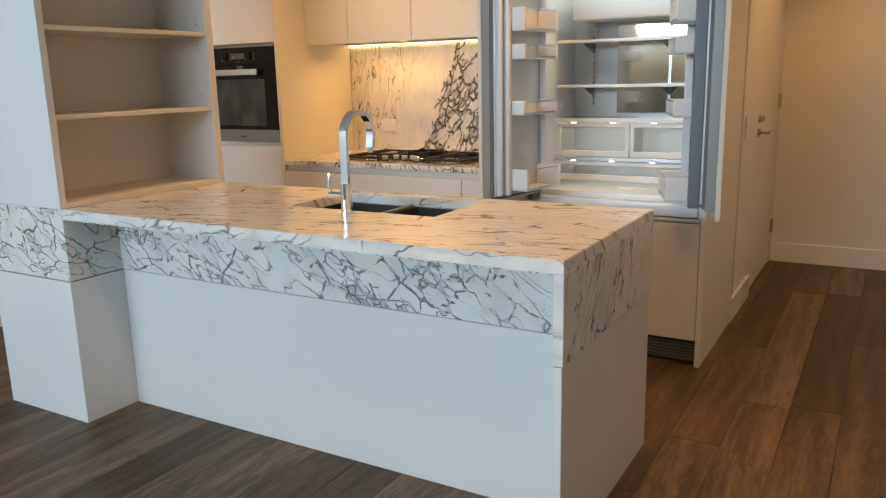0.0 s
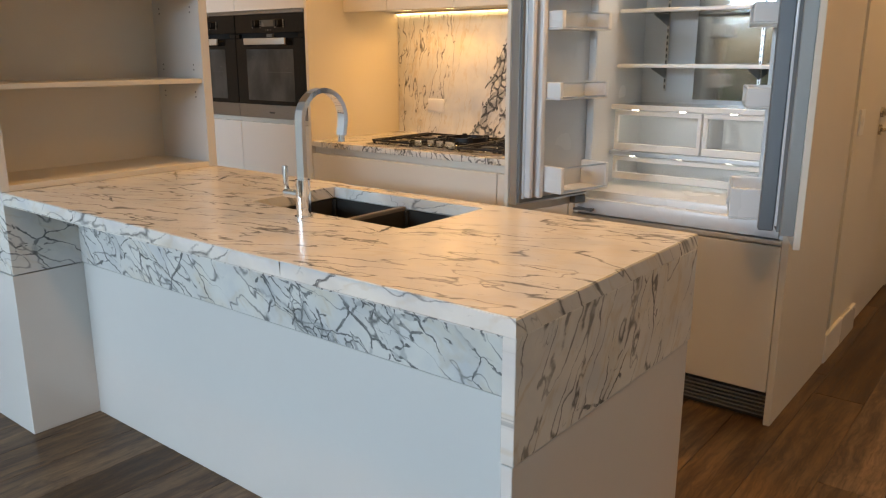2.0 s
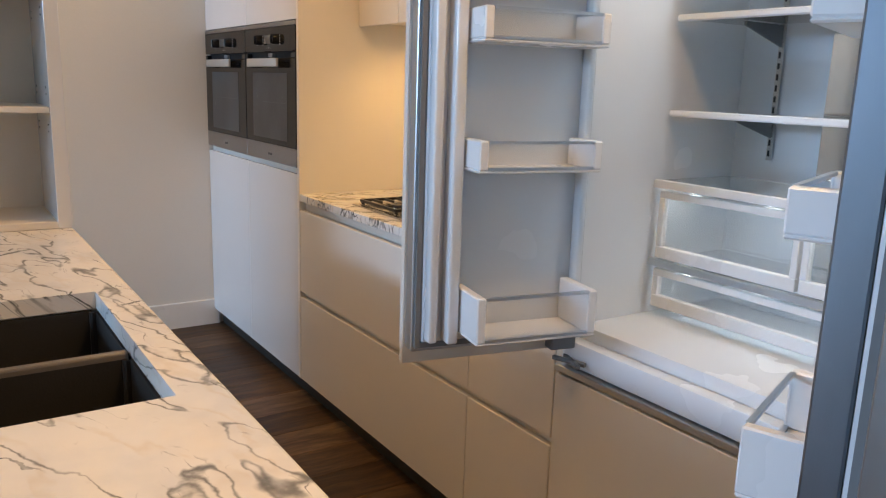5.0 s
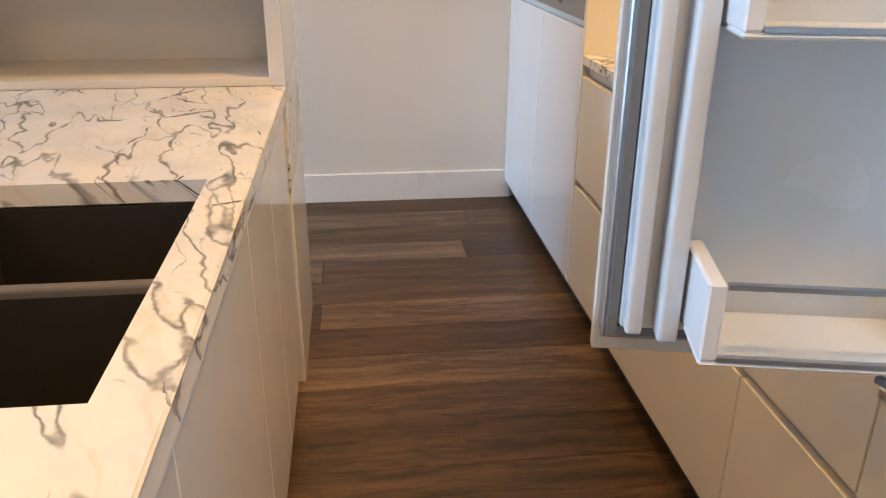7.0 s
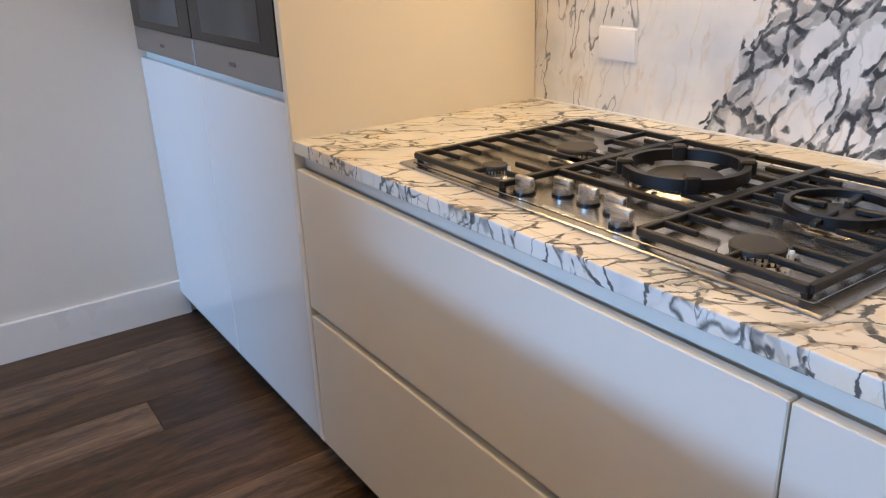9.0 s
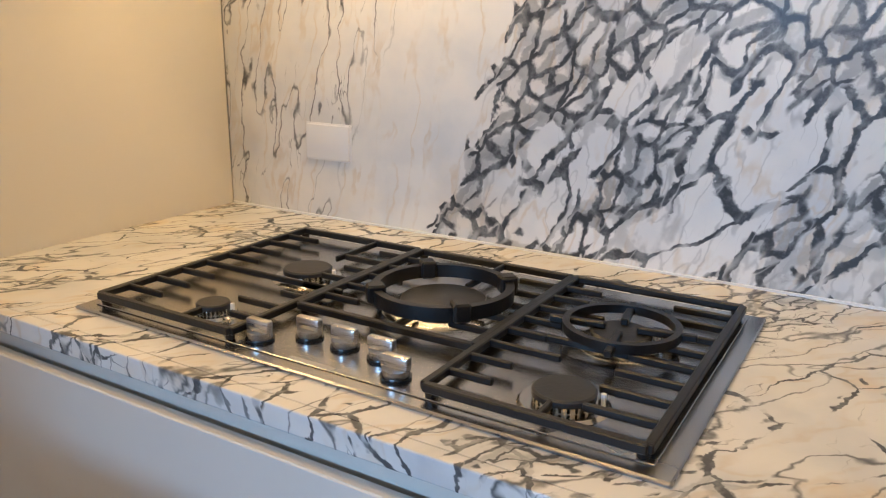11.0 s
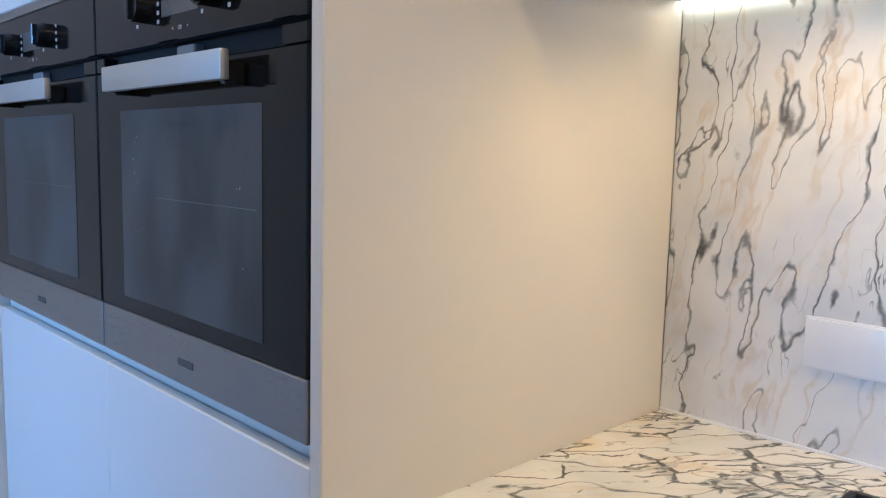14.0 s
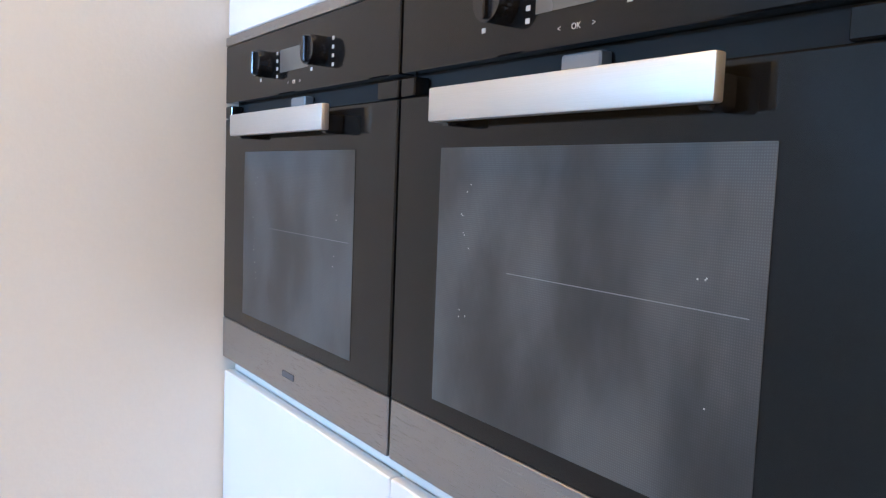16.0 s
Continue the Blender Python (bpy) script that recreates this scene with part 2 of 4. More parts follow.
def dotted(name, dark, dot, per_metre):
    """Dark glass with a screen of fine pale dots baked on behind it, and an uneven reflected haze painted into the
    colour.
    """
    n = Nodes(name)
    v = n.coord((1, 0, 1), (0, 45, 0))
    sep = n.tree.nodes.new("ShaderNodeSeparateXYZ")
    n.put(v, sep.inputs[0])
    a, b = [n.math("SINE", n.math("MULTIPLY", c, per_metre * 2 * math.pi)) for c in (sep.outputs[0], sep.outputs[2])]
    spot = n.ramp(n.math("MULTIPLY", a, b), 0.0, 0.6)
    haze = n.noise(n.coord((2.4, 1, 1.2), (0, 30, 0)), 3.4, 5, 0.55).outputs[0]
    # pale patches in the colour stand in for sheen on the glass
    f = n.math("MULTIPLY", n.math("MULTIPLY_ADD", spot, 0.25, 0.42), n.ramp(haze, 0.3, 0.68, 0.2, 1.1))
    return n.set(Base_Color=n.mix(f, (*dark, 1), (*dot, 1)), Roughness=n.ramp(haze, 0.3, 0.7, 0.3, 0.42), Specular_IOR_Level=0.5)


def brushed(name, color, rough, along=(10, 900, 900)):
    n = Nodes(name)
    v = n.coord(along)
    g = n.noise(v, 3, 4).outputs[0]
    n.bump(g, 0.03, 0.001)
    return n.set(Base_Color=n.mix(g, (*[c * 0.965 for c in color], 1), (*color, 1)), Metallic=1.0, Roughness=n.ramp(g, 0.3, 0.7, rough * 0.8, rough * 1.2))


WALL = plain("wall_paint", (0.72, 0.685, 0.615), 0.6, bump=0.08, grain=120)
CEIL = plain("ceiling_paint", (0.8, 0.79, 0.77), 0.8, bump=0.05)
TRIM = plain("gloss_trim_paint", (0.78, 0.76, 0.72), 0.3)
LACQ = plain("white_lacquer", (0.72, 0.71, 0.69), 0.17, vary=0.02, bump=0.01, coat=0.25)
SATIN = plain("white_satin_lacquer", (0.70, 0.66, 0.59), 0.42, vary=0.015, bump=0.015)
SHELFM = plain("shelf_melamine", (0.70, 0.64, 0.55), 0.42, vary=0.03)
KICK = plain("dark_kickboard", (0.03, 0.028, 0.026), 0.4)
GAP = plain("shadow_channel", (0.42, 0.40, 0.37), 0.4)
M_TOP = marble("marble_island_top", "top", 16, cell=10.0, stretch=2.6, cover=0.35, bold=0.05, thin=0.015, crack=(11.0, 4.0, 0.02), warm=0.18, ochre=0.2, ink_share=0.82)
M_FRONT = marble("marble_island_apron", "front", -32, cell=11.0, stretch=1.8, cover=0.72, bold=0.07, thin=0.015, crack=(9.0, 2.6, 0.012), warm=0.2, ochre=0.2, ink_share=0.8)
M_END = marble("marble_island_end", "end", 62, cell=10.0, stretch=2.8, cover=0.3, bold=0.05, thin=0.015, crack=(12.0, 4.0, 0.02), warm=0.25, ochre=0.3, ink_share=0.8)
M_BENCH = marble("marble_bench_top", "top", 55, cell=14.0, stretch=2.0, cover=0.75, bold=0.10, thin=0.015, crack=(13.0, 3.4, 0.016), warm=0.65, ink_share=0.88)
M_SPLASH = marble("marble_splashback", "wall", 58, cell=9.0, stretch=1.8, cover=0.95, bold=0.14, thin=0.025, crack=(16.0, 5.0, 0.022), lean=80, slope=(-3.50, 0.40), warm=0.2, ochre=0.35, ink_share=0.95, gloss=0.3)
OAK = timber("dark_oak", (0.040, 0.021, 0.011), (0.21, 0.122, 0.06))
HOBSTEEL = plain("hob_steel", (0.44, 0.43, 0.42), 0.25, 1.0, vary=0.04, bump=0.0)
STEEL = brushed("brushed_steel", (0.60, 0.58, 0.55), 0.28)
MIRROR = brushed("polished_steel", (0.62, 0.63, 0.62), 0.06, (900, 900, 10))
CHROME = plain("chrome", (0.85, 0.85, 0.86), 0.05, 1.0, vary=0.01, bump=0.0)
NICKEL = plain("satin_nickel", (0.5, 0.47, 0.42), 0.3, 1.0)
HANDLE = brushed("handle_steel", (0.66, 0.65, 0.62), 0.5)
OVENSTEEL = brushed("graphite_steel", (0.36, 0.35, 0.345), 0.33)
OVENGLASS = plain("oven_black_glass", (0.007, 0.007, 0.007), 0.09, vary=0.2, bump=0.0)
OVENGLASS.node_tree.nodes["Principled BSDF"].inputs["Specular IOR Level"].default_value = 0.28
OVENPANE = dotted("oven_window_glass", (0.010, 0.0105, 0.011), (0.12, 0.125, 0.126), 330.0)
BLACK = plain("black_plastic", (0.01, 0.01, 0.011), 0.2)
HOLE = plain("dark_recess", (0.006, 0.006, 0.006), 0.7)
IRON = plain("cast_iron", (0.0045, 0.0045, 0.005), 0.42, vary=0.3, bump=0.12, grain=300)
CAP = plain("burner_enamel", (0.02, 0.02, 0.021), 0.42, bump=0.08, grain=200)
ALU = brushed("burner_aluminium", (0.62, 0.6, 0.56), 0.22)
SINKM = plain("black_granite_sink", (0.022, 0.02, 0.018), 0.42, vary=0.4, grain=220, bump=0.12)
LINER = plain("fridge_liner", (0.70, 0.73, 0.76), 0.25, vary=0.015, bump=0.005)
DOORALU = brushed("door_edge_aluminium", (0.56, 0.59, 0.62), 0.35, (900, 900, 10))
MULLION = brushed("mullion_steel", (0.30, 0.34, 0.39), 0.4, (900, 900, 10))
GASKET = plain("grey_gasket", (0.16, 0.17, 0.18), 0.45)
WHITEP = plain("white_plastic", (0.78, 0.78, 0.78), 0.3, vary=0.015)
CLEAR = glass("clear_glass", (0.94, 0.96, 0.97), 0.03)
ACRYLIC = plain("clear_acrylic", (0.78, 0.82, 0.85), 0.12, vary=0.02, bump=0.0)
ACRYLIC.node_tree.nodes["Principled BSDF"].inputs["Alpha"].default_value = 0.11
PANE = glass("window_pane", (1, 1, 1), 0.0)
PRINT = plain("grey_print", (0.42, 0.41, 0.39), 0.5)
DARKPRINT = plain("dark_print", (0.08, 0.08, 0.085), 0.5)
DISPLAY = plain("display_glass", (0.10, 0.095, 0.085), 0.25)
LED = glow("led_warm", (1.0, 0.78, 0.48), 14)
LEDCOLD = glow("led_cold", (0.86, 0.94, 1.0), 14)

# ---- building helpers ----


def box(bm, x0, x1, y0, y1, z0, z1, bevel=0.0, seg=1, m=None):
    """Adds a box between two corners, its edges rounded, moved by m."""
    vs = bmesh.ops.create_cube(bm, size=1.0)["verts"]
    for v in vs:
        v.co = Vector(((x0 + x1) / 2 + v.co.x * (x1 - x0), (y0 + y1) / 2 + v.co.y * (y1 - y0), (z0 + z1) / 2 + v.co.z * (z1 - z0)))
    if bevel:
        made = bmesh.ops.bevel(bm, geom=list({e for v in vs for e in v.link_edges}), offset=bevel, segments=seg, affect="EDGES", profile=0.5)
        vs = list({v for f in made["faces"] for v in f.verts} | {v for v in vs if v.is_valid})
    if m is not None:
        for v in vs:
            v.co = m @ v.co
    return bm


def cyl(bm, p, r, h, seg=24, r2=None, m=None):
    """Adds a cylinder or cone that stands on p."""
    made = bmesh.ops.create_cone(bm, cap_ends=True, segments=seg, radius1=r, radius2=r if r2 is None else r2, depth=h)["verts"]
    for v in made:
        v.co = (m @ v.co if m is not None else v.co) + Vector(p) + Vector((0, 0, h / 2 if m is None else 0))
    return bm


def ring(bm, p, r, thick, high, seg=40):
    """Adds a flat-sided ring about the upright through p."""
    loops = []
    for rr, zz in ((r - thick / 2, 0), (r + thick / 2, 0), (r + thick / 2, high), (r - thick / 2, high)):
        loops.append([bm.verts.new((p[0] + rr * math.cos(2 * math.pi * i / seg), p[1] + rr * math.sin(2 * math.pi * i / seg), p[2] + zz)) for i in range(seg)])
    for a, b in zip(loops, loops[1:] + loops[:1]):
        for i in range(seg):
            j = (i + 1) % seg
            bm.faces.new((a[i], a[j], b[j], b[i]))
    return bm


def shape(*boxes, bevel=0.0, seg=1, m=None):
    bm = bmesh.new()
    for b in boxes:
        box(bm, *b, bevel, seg, m)
    return bm


def part(name, bm, material, parent=None, label="", smooth=False):
    """Links a bmesh as one mesh object, under a thing or a part."""
    bmesh.ops.recalc_face_normals(bm, faces=bm.faces)
    mesh = bpy.data.meshes.new(name)
    bm.to_mesh(mesh)
    bm.free()
    mesh.materials.append(material)
    if smooth:
        mesh.shade_smooth()
        mesh.set_sharp_from_angle(angle=radians(35))
    ob = new(name, mesh)
    if parent is not None:
        ob.parent = parent
    if label:
        tagged(ob, label)
    return ob


def thing(name, label, category, group=""):
    return tagged(new(name), label, category, group)


def structure(name, label, category, bm, material):
    return tagged(part(name, bm, material), label, category, kind="structure")


def words(name, text, size, m, material, parent):
    """Flat lettering as a mesh."""
    curve = bpy.data.curves.new(name, "FONT")
    curve.body, curve.size, curve.align_x, curve.align_y, curve.extrude = text, size, "CENTER", "CENTER", 0.0003
    tmp = bpy.data.objects.new(name, curve)
    mesh = bpy.data.meshes.new_from_object(tmp)
    bpy.data.objects.remove(tmp)
    mesh.transform(m)
    mesh.materials.clear()
    mesh.materials.append(material)
    ob = new(name, mesh)
    ob.parent = parent
    return ob


# ---- plan, in metres ----
TOP = 0.90            # worktops
FRONT = 5.09          # fronts of the back run
BACK = 5.81           # face of the splashback
LEFT = -4.945         # end wall of the aisle
CEILING = 2.6
SIDE = -1.19          # hall face of the refrigerator panel and of the wall behind it
FAR = 7.49            # end wall of the hall
SOUTH = -2.6          # glazed wall behind the walk
EAST = 1.2

# ---- large structure ----
structure("floor", "dark stained oak subfloor under planks", "floor", shape((LEFT - 0.2, EAST + 0.2, SOUTH - 0.2, FAR + 0.2, -0.12, -0.012)), KICK)
structure("ceiling", "plain white painted ceiling", "ceiling", shape((LEFT - 0.2, EAST + 0.2, SOUTH - 0.2, FAR + 0.2, CEILING, CEILING + 0.15)), CEIL)
structure("wall_west", "plain painted wall at the aisle's end", "wall", shape((LEFT - 0.15, LEFT, SOUTH, BACK + 0.03, -0.1, CEILING)), WALL)
structure("wall_north", "plain wall behind the kitchen run", "wall", shape((LEFT - 0.15, SIDE - 0.15, BACK + 0.03, BACK + 0.15, -0.1, CEILING)), WALL)
structure("wall_hall_end", "plain cream wall at the hall's end", "wall", shape((SIDE - 0.15, EAST + 0.15, FAR, FAR + 0.15, -0.1, CEILING)), WALL)
structure("wall_east", "plain painted wall", "wall", shape((EAST, EAST + 0.15, SOUTH, FAR, -0.1, CEILING)), WALL)
D0, D1 = 6.47, 7.40
structure("wall_hall_side", "cream hall wall with a doorway", "wall",
          shape((SIDE - 0.13, SIDE - 0.012, BACK + 0.15, D0, -0.1, CEILING), (SIDE - 0.13, SIDE - 0.012, D1, FAR, -0.1, CEILING), (SIDE - 0.13, SIDE - 0.012, D0, D1, 2.07, CEILING)), WALL)
structure("baseboard", "white skirting on the aisle's end wall", "skirting", shape((LEFT, LEFT + 0.016, SOUTH, FRONT + 0.03, -0.01, 0.143), bevel=0.004), TRIM)
structure("baseboard_hall", "tall cream skirting along the hall wall", "skirting", shape((SIDE - 0.012, SIDE + 0.006, 5.835, D0 - 0.03, -0.01, 0.135), bevel=0.004), TRIM)
structure("baseboard_hall_end", "tall cream skirting at the hall's end", "skirting", shape((SIDE - 0.01, EAST, FAR - 0.018, FAR, -0.01, 0.14), bevel=0.004), TRIM)

# hall door
door = structure("door_1", "closed cream flush door with steel lever", "door", shape((SIDE - 0.05, SIDE - 0.014, D0 + 0.005, D1 - 0.005, 0.008, 2.065), bevel=0.003), SATIN)
rot_y = Matrix.Rotation(radians(90), 4, "Y")
rot_x = Matrix.Rotation(radians(90), 4, "X")
lever = bmesh.new()
cyl(lever, (SIDE - 0.008, 6.535, 1.0), 0.026, 0.012, m=rot_y)
cyl(lever, (SIDE + 0.02, 6.535, 1.0), 0.009, 0.05, m=rot_y)
box(lever, SIDE + 0.036, SIDE + 0.054, 6.528, 6.655, 0.991, 1.009, 0.006, 2)
part("door_handle", lever, NICKEL, door, "satin steel lever handle", True)
lock = bmesh.new()
cyl(lock, (SIDE - 0.008, 6.535, 1.085), 0.024, 0.014, m=rot_y)
box(lock, SIDE, SIDE + 0.02, 6.53, 6.54, 1.07, 1.1, 0.002)
part("lock", lock, NICKEL, door, "steel turn lock", True)
for hz in (0.275, 1.165, 1.9):
    hinge = bmesh.new()
    box(hinge, SIDE - 0.014, SIDE + 0.004, D1 - 0.012, D1 + 0.02, hz - 0.05, hz + 0.05, 0.003)
    part("hinge", hinge, NICKEL, door, "steel butt hinge")
sw = thing("light_switch", "cream light switch plate on the hall wall", "light switch")
part("plate", shape((SIDE - 0.012, SIDE - 0.002, 6.02, 6.10, 1.01, 1.125), bevel=0.003), TRIM, sw)
part("rocker", shape((SIDE - 0.002, SIDE + 0.003, 6.045, 6.075, 1.05, 1.085), bevel=0.002), WHITEP, sw)

# glazed doors behind the walk: wall round the opening, frames, panes
structure("wall_south", "wall round wide glazed doors", "wall",
          shape((LEFT - 0.15, -4.8, SOUTH - 0.15, SOUTH, -0.1, CEILING), (-1.4, EAST + 0.15, SOUTH - 0.15, SOUTH, -0.1, CEILING), (-4.8, -1.4, SOUTH - 0.15, SOUTH, 2.42, CEILING)), WALL)
win = tagged(new("window_1"), "wide glazed sliding doors with dark frames", "window", kind="structure")
FRAME = plain("dark_window_frame", (0.06, 0.06, 0.065), 0.4)
for i in range(4):
    fx = -4.8 + i * 1.1333
    part("window_frame", shape((fx - 0.035, fx + 0.035, SOUTH - 0.11, SOUTH - 0.05, 0, 2.42), bevel=0.004), FRAME, win)
part("window_frame", shape((-4.8, -1.4, SOUTH - 0.11, SOUTH - 0.05, 2.36, 2.42), bevel=0.004), FRAME, win)
part("window_sill", shape((-4.8, -1.4, SOUTH - 0.12, SOUTH - 0.04, -0.02, 0.04), bevel=0.004), FRAME, win)
for i in range(3):
    fx = -4.8 + i * 1.1333
    pane = part("pane", shape((fx + 0.035, fx + 1.098, SOUTH - 0.085, SOUTH - 0.079, 0.04, 2.36)), PANE, win)
    pane.visible_shadow = False
# garden beyond the glass
LAWN = plain("lawn", (0.06, 0.09, 0.03), 0.9, vary=0.4, grain=40, bump=0.5)
structure("ground", "green lawn beyond the glazed doors", "ground", shape((-60, 60, -80, SOUTH - 0.15, -0.6, -0.15)), LAWN)
LEAF = plain("foliage", (0.07, 0.12, 0.035), 0.6, vary=0.5, grain=8, bump=0.3)
rng = random.Random(4)
bm = bmesh.new()
for i in range(2600):
    cx, cz = rng.uniform(-11, 6), abs(rng.gauss(0.9, 1.2))
    cy = -8.5 + rng.uniform(-0.7, 0.7) - cz * 0.25
    a, b = rng.uniform(0, 6.3), rng.uniform(-1, 1)
    u = Vector((math.cos(a), math.sin(a), b)).normalized() * rng.uniform(0.08, 0.2)
    w = Vector((-math.sin(a), math.cos(a), rng.uniform(-1, 1))).normalized() * rng.uniform(0.05, 0.12)
    c = Vector((cx, cy, cz))
    bm.faces.new([bm.verts.new(c + d) for d in (u, w, -u, -w)])
tagged(part("hedge", bm, LEAF), "leafy green garden hedge", "hedge", kind="stuff")

# ---- island ----
IX0, IX1, IY0, IY1 = -3.285, -1.20, 3.30, 4.17
PY = 3.565            # recessed knee panel
APR = 0.608           # foot of the marble apron
SX0, SX1, SY0, SY1 = -2.498, -1.843, 3.73, 4.098
top = bmesh.new()
zb = TOP - 0.038
for b in ((IX0, SX0, IY0, IY1), (SX1, IX1, IY0, IY1), (SX0, SX1, IY0, SY0), (SX0, SX1, SY1, IY1)):
    box(top, *b, zb, TOP)
bmesh.ops.remove_doubles(top, verts=top.verts, dist=0.0005)
edge = [e for e in top.edges if all(abs(v.co.z - TOP) < 1e-4 for v in e.verts) and (all(abs(v.co.x - IX1) < 1e-4 for v in e.verts) or all(abs(v.co.y - IY0) < 1e-4 for v in e.verts) or all(abs(v.co.y - IY1) < 1e-4 for v in e.verts))]
bmesh.ops.bevel(top, geom=edge, offset=0.0025, segments=2, affect="EDGES")
worktop = tagged(part("island_worktop", top, M_TOP), "white marble island worktop with grey veins and sink cut-out", "worktop")
apron = part("apron", shape((IX0 + 0.001, IX1 - 0.031, PY - 0.021, PY, APR, zb - 0.0005), bevel=0.001), M_FRONT, worktop, "densely veined marble apron")
part("lip", shape((IX0 + 0.001, IX1 - 0.031, IY0, IY0 + 0.02, zb - 0.004, zb - 0.0008)), M_FRONT, worktop)
part("end_slab", shape((IX1 - 0.03, IX1 + 0.0005, IY0 + 0.0005, IY1, APR - 0.002, zb - 0.0008), bevel=0.0015), M_END, worktop, "mitred marble waterfall end")

base = thing("island_cabinet", "white lacquered island base with recessed knee panel", "cabinet")
part("knee_panel", shape((IX0 + 0.001, IX1 - 0.031, PY - 0.016, PY, 0.0, APR - 0.004), bevel=0.001), LACQ, base)
part("end_panel", shape((IX1 - 0.03, IX1 - 0.004, IY0 + 0.004, IY1 - 0.004, 0.0, APR - 0.006), bevel=0.0015), LACQ, base)
part("body", shape((IX0 + 0.002, SX0 - 0.03, PY, IY1 - 0.03, 0.1, zb - 0.002), (SX1 + 0.03, IX1 - 0.031, PY, IY1 - 0.03, 0.1, zb - 0.002), (SX0 - 0.03, SX1 + 0.03, PY, IY1 - 0.03, 0.1, 0.6)), SATIN, base)
part("kickboard", shape((IX0 + 0.002, IX1 - 0.031, IY1 - 0.09, IY1 - 0.075, 0.0, 0.1)), KICK, base)
seams = [IX0 + 0.003, -2.83, -2.46, -1.86, IX1 - 0.033]
for a, b in zip(seams, seams[1:]):
    part("door", shape((a + 0.0015, b - 0.0015, IY1 - 0.03, IY1 - 0.01, 0.1, zb - 0.028), bevel=0.002), LACQ, base)
part("finger_pull", shape((IX0 + 0.003, IX1 - 0.033, IY1 - 0.05, IY1 - 0.034, zb - 0.026, zb - 0.002)), GAP, base)

sink = thing("kitchen_sink", "black granite undermount double bowl sink", "sink")
DIV = -2.165


def bowl(x0, x1, y0, y1, z0, z1, wall=0.006):
    """An open rectangular basin with rounded inner corners."""
    bm = shape((x0, x1, y0, y1, z0, z1))
    bmesh.ops.delete(bm, geom=[f for f in bm.faces if f.normal.z > 0.9], context="FACES")
    bmesh.ops.bevel(bm, geom=[e for e in bm.edges if not e.is_boundary], offset=0.012, segments=3, affect="EDGES")
    bmesh.ops.recalc_face_normals(bm, faces=bm.faces)
    bmesh.ops.solidify(bm, geom=bm.faces[:], thickness=-wall)
    return bm


for a, b in ((SX0 + 0.004, DIV - 0.011), (DIV + 0.011, SX1 - 0.004)):
    bw = part("bowl", bowl(a, b, SY0 + 0.004, SY1 - 0.004, TOP - 0.25, zb - 0.004), SINKM, sink)
    waste = bmesh.new()
    cyl(waste, ((a + b) / 2, 3.93, TOP - 0.2499), 0.045, 0.004)
    part("waste", waste, STEEL, bw, "steel basket waste", True)
part("divider", shape((DIV - 0.0105, DIV + 0.0105, SY0 + 0.004, SY1 - 0.004, TOP - 0.2, TOP - 0.03), bevel=0.004, seg=2), plain("pale_granite_rim", (0.13, 0.115, 0.1), 0.35), sink, "paler grey divider rim")

# tap: flat square gooseneck
tap = thing("kitchen_tap", "tall chrome gooseneck kitchen mixer tap", "tap")
TX, TY = -2.17, 3.665
bm = bmesh.new()
cyl(bm, (TX, TY, TOP), 0.027, 0.006, 32)
cyl(bm, (TX, TY, TOP + 0.006), 0.021, 0.105, 32)
part("body", bm, CHROME, tap, smooth=True)
prof = []
R = 0.083
for i in range(5):
    prof.append((0.0, TOP + 0.10 + i * 0.0438, 0.0))
for i in range(25):
    a = math.pi * i / 24 * 1.03
    prof.append((R - R * math.cos(a), TOP + 0.275 + R * math.sin(a), a))
prof.append((2 * R - 0.008, TOP + 0.225, math.pi))
bm = bmesh.new()
rows = []
for dy, z, a in prof:
    ny, nz = -math.cos(a), math.sin(a)
    rows.append([bm.verts.new((TX + sx * 0.0145, TY + dy + sn * ny * 0.007, z + sn * nz * 0.007)) for sx, sn in ((-1, 1), (1, 1), (1, -1), (-1, -1))])
for p, q in zip(rows, rows[1:]):
    for i in range(4):
        bm.faces.new((p[i], p[(i + 1) % 4], q[(i + 1) % 4], q[i]))
bm.faces.new(rows[0])
bm.faces.new(rows[-1][::-1])
part("spout", bm, CHROME, tap, smooth=True)
bm = bmesh.new()
cyl(bm, (TX, TY + 2 * R - 0.008, TOP + 0.206), 0.01, 0.02, 20)
part("aerator", bm, CHROME, tap, smooth=True)
bm = bmesh.new()
cyl(bm, (TX - 0.045, TY, TOP + 0.065), 0.013, 0.06, 24, m=rot_y)
part("cartridge", bm, CHROME, tap, smooth=True)
part("lever", shape((TX - 0.082, TX - 0.066, TY - 0.006, TY + 0.006, TOP + 0.052, TOP + 0.145), bevel=0.003, seg=2), CHROME, tap, smooth=True)

# shelf tower at the island's end
TX0, TX1 = -3.81, IX0
tower = thing("shelf_tower", "tall white tower with empty open shelves above marble", "shelving unit")
part("base_block", shape((TX0, TX1, IY0 - 0.004, PY + 0.05, 0.0, APR - 0.004), (TX0, TX1, PY + 0.05, IY1 - 0.004, 0.0, APR - 0.004), bevel=0.0015), LACQ, tower)
part("marble_band", shape((TX0, TX1 + 0.0008, IY0 - 0.002, IY1 - 0.03, APR, TOP), bevel=0.0015), M_FRONT, tower, "veined marble band")
part("back_panel", shape((TX0, TX1, IY1 - 0.0295, IY1 - 0.004, APR, TOP)), M_FRONT, tower, "veined marble facing")
ZS = TOP + 0.001
part("side_panel", shape((TX0, TX1, IY0 - 0.004, IY0 + 0.026, ZS, CEILING), bevel=0.001), LACQ, tower)
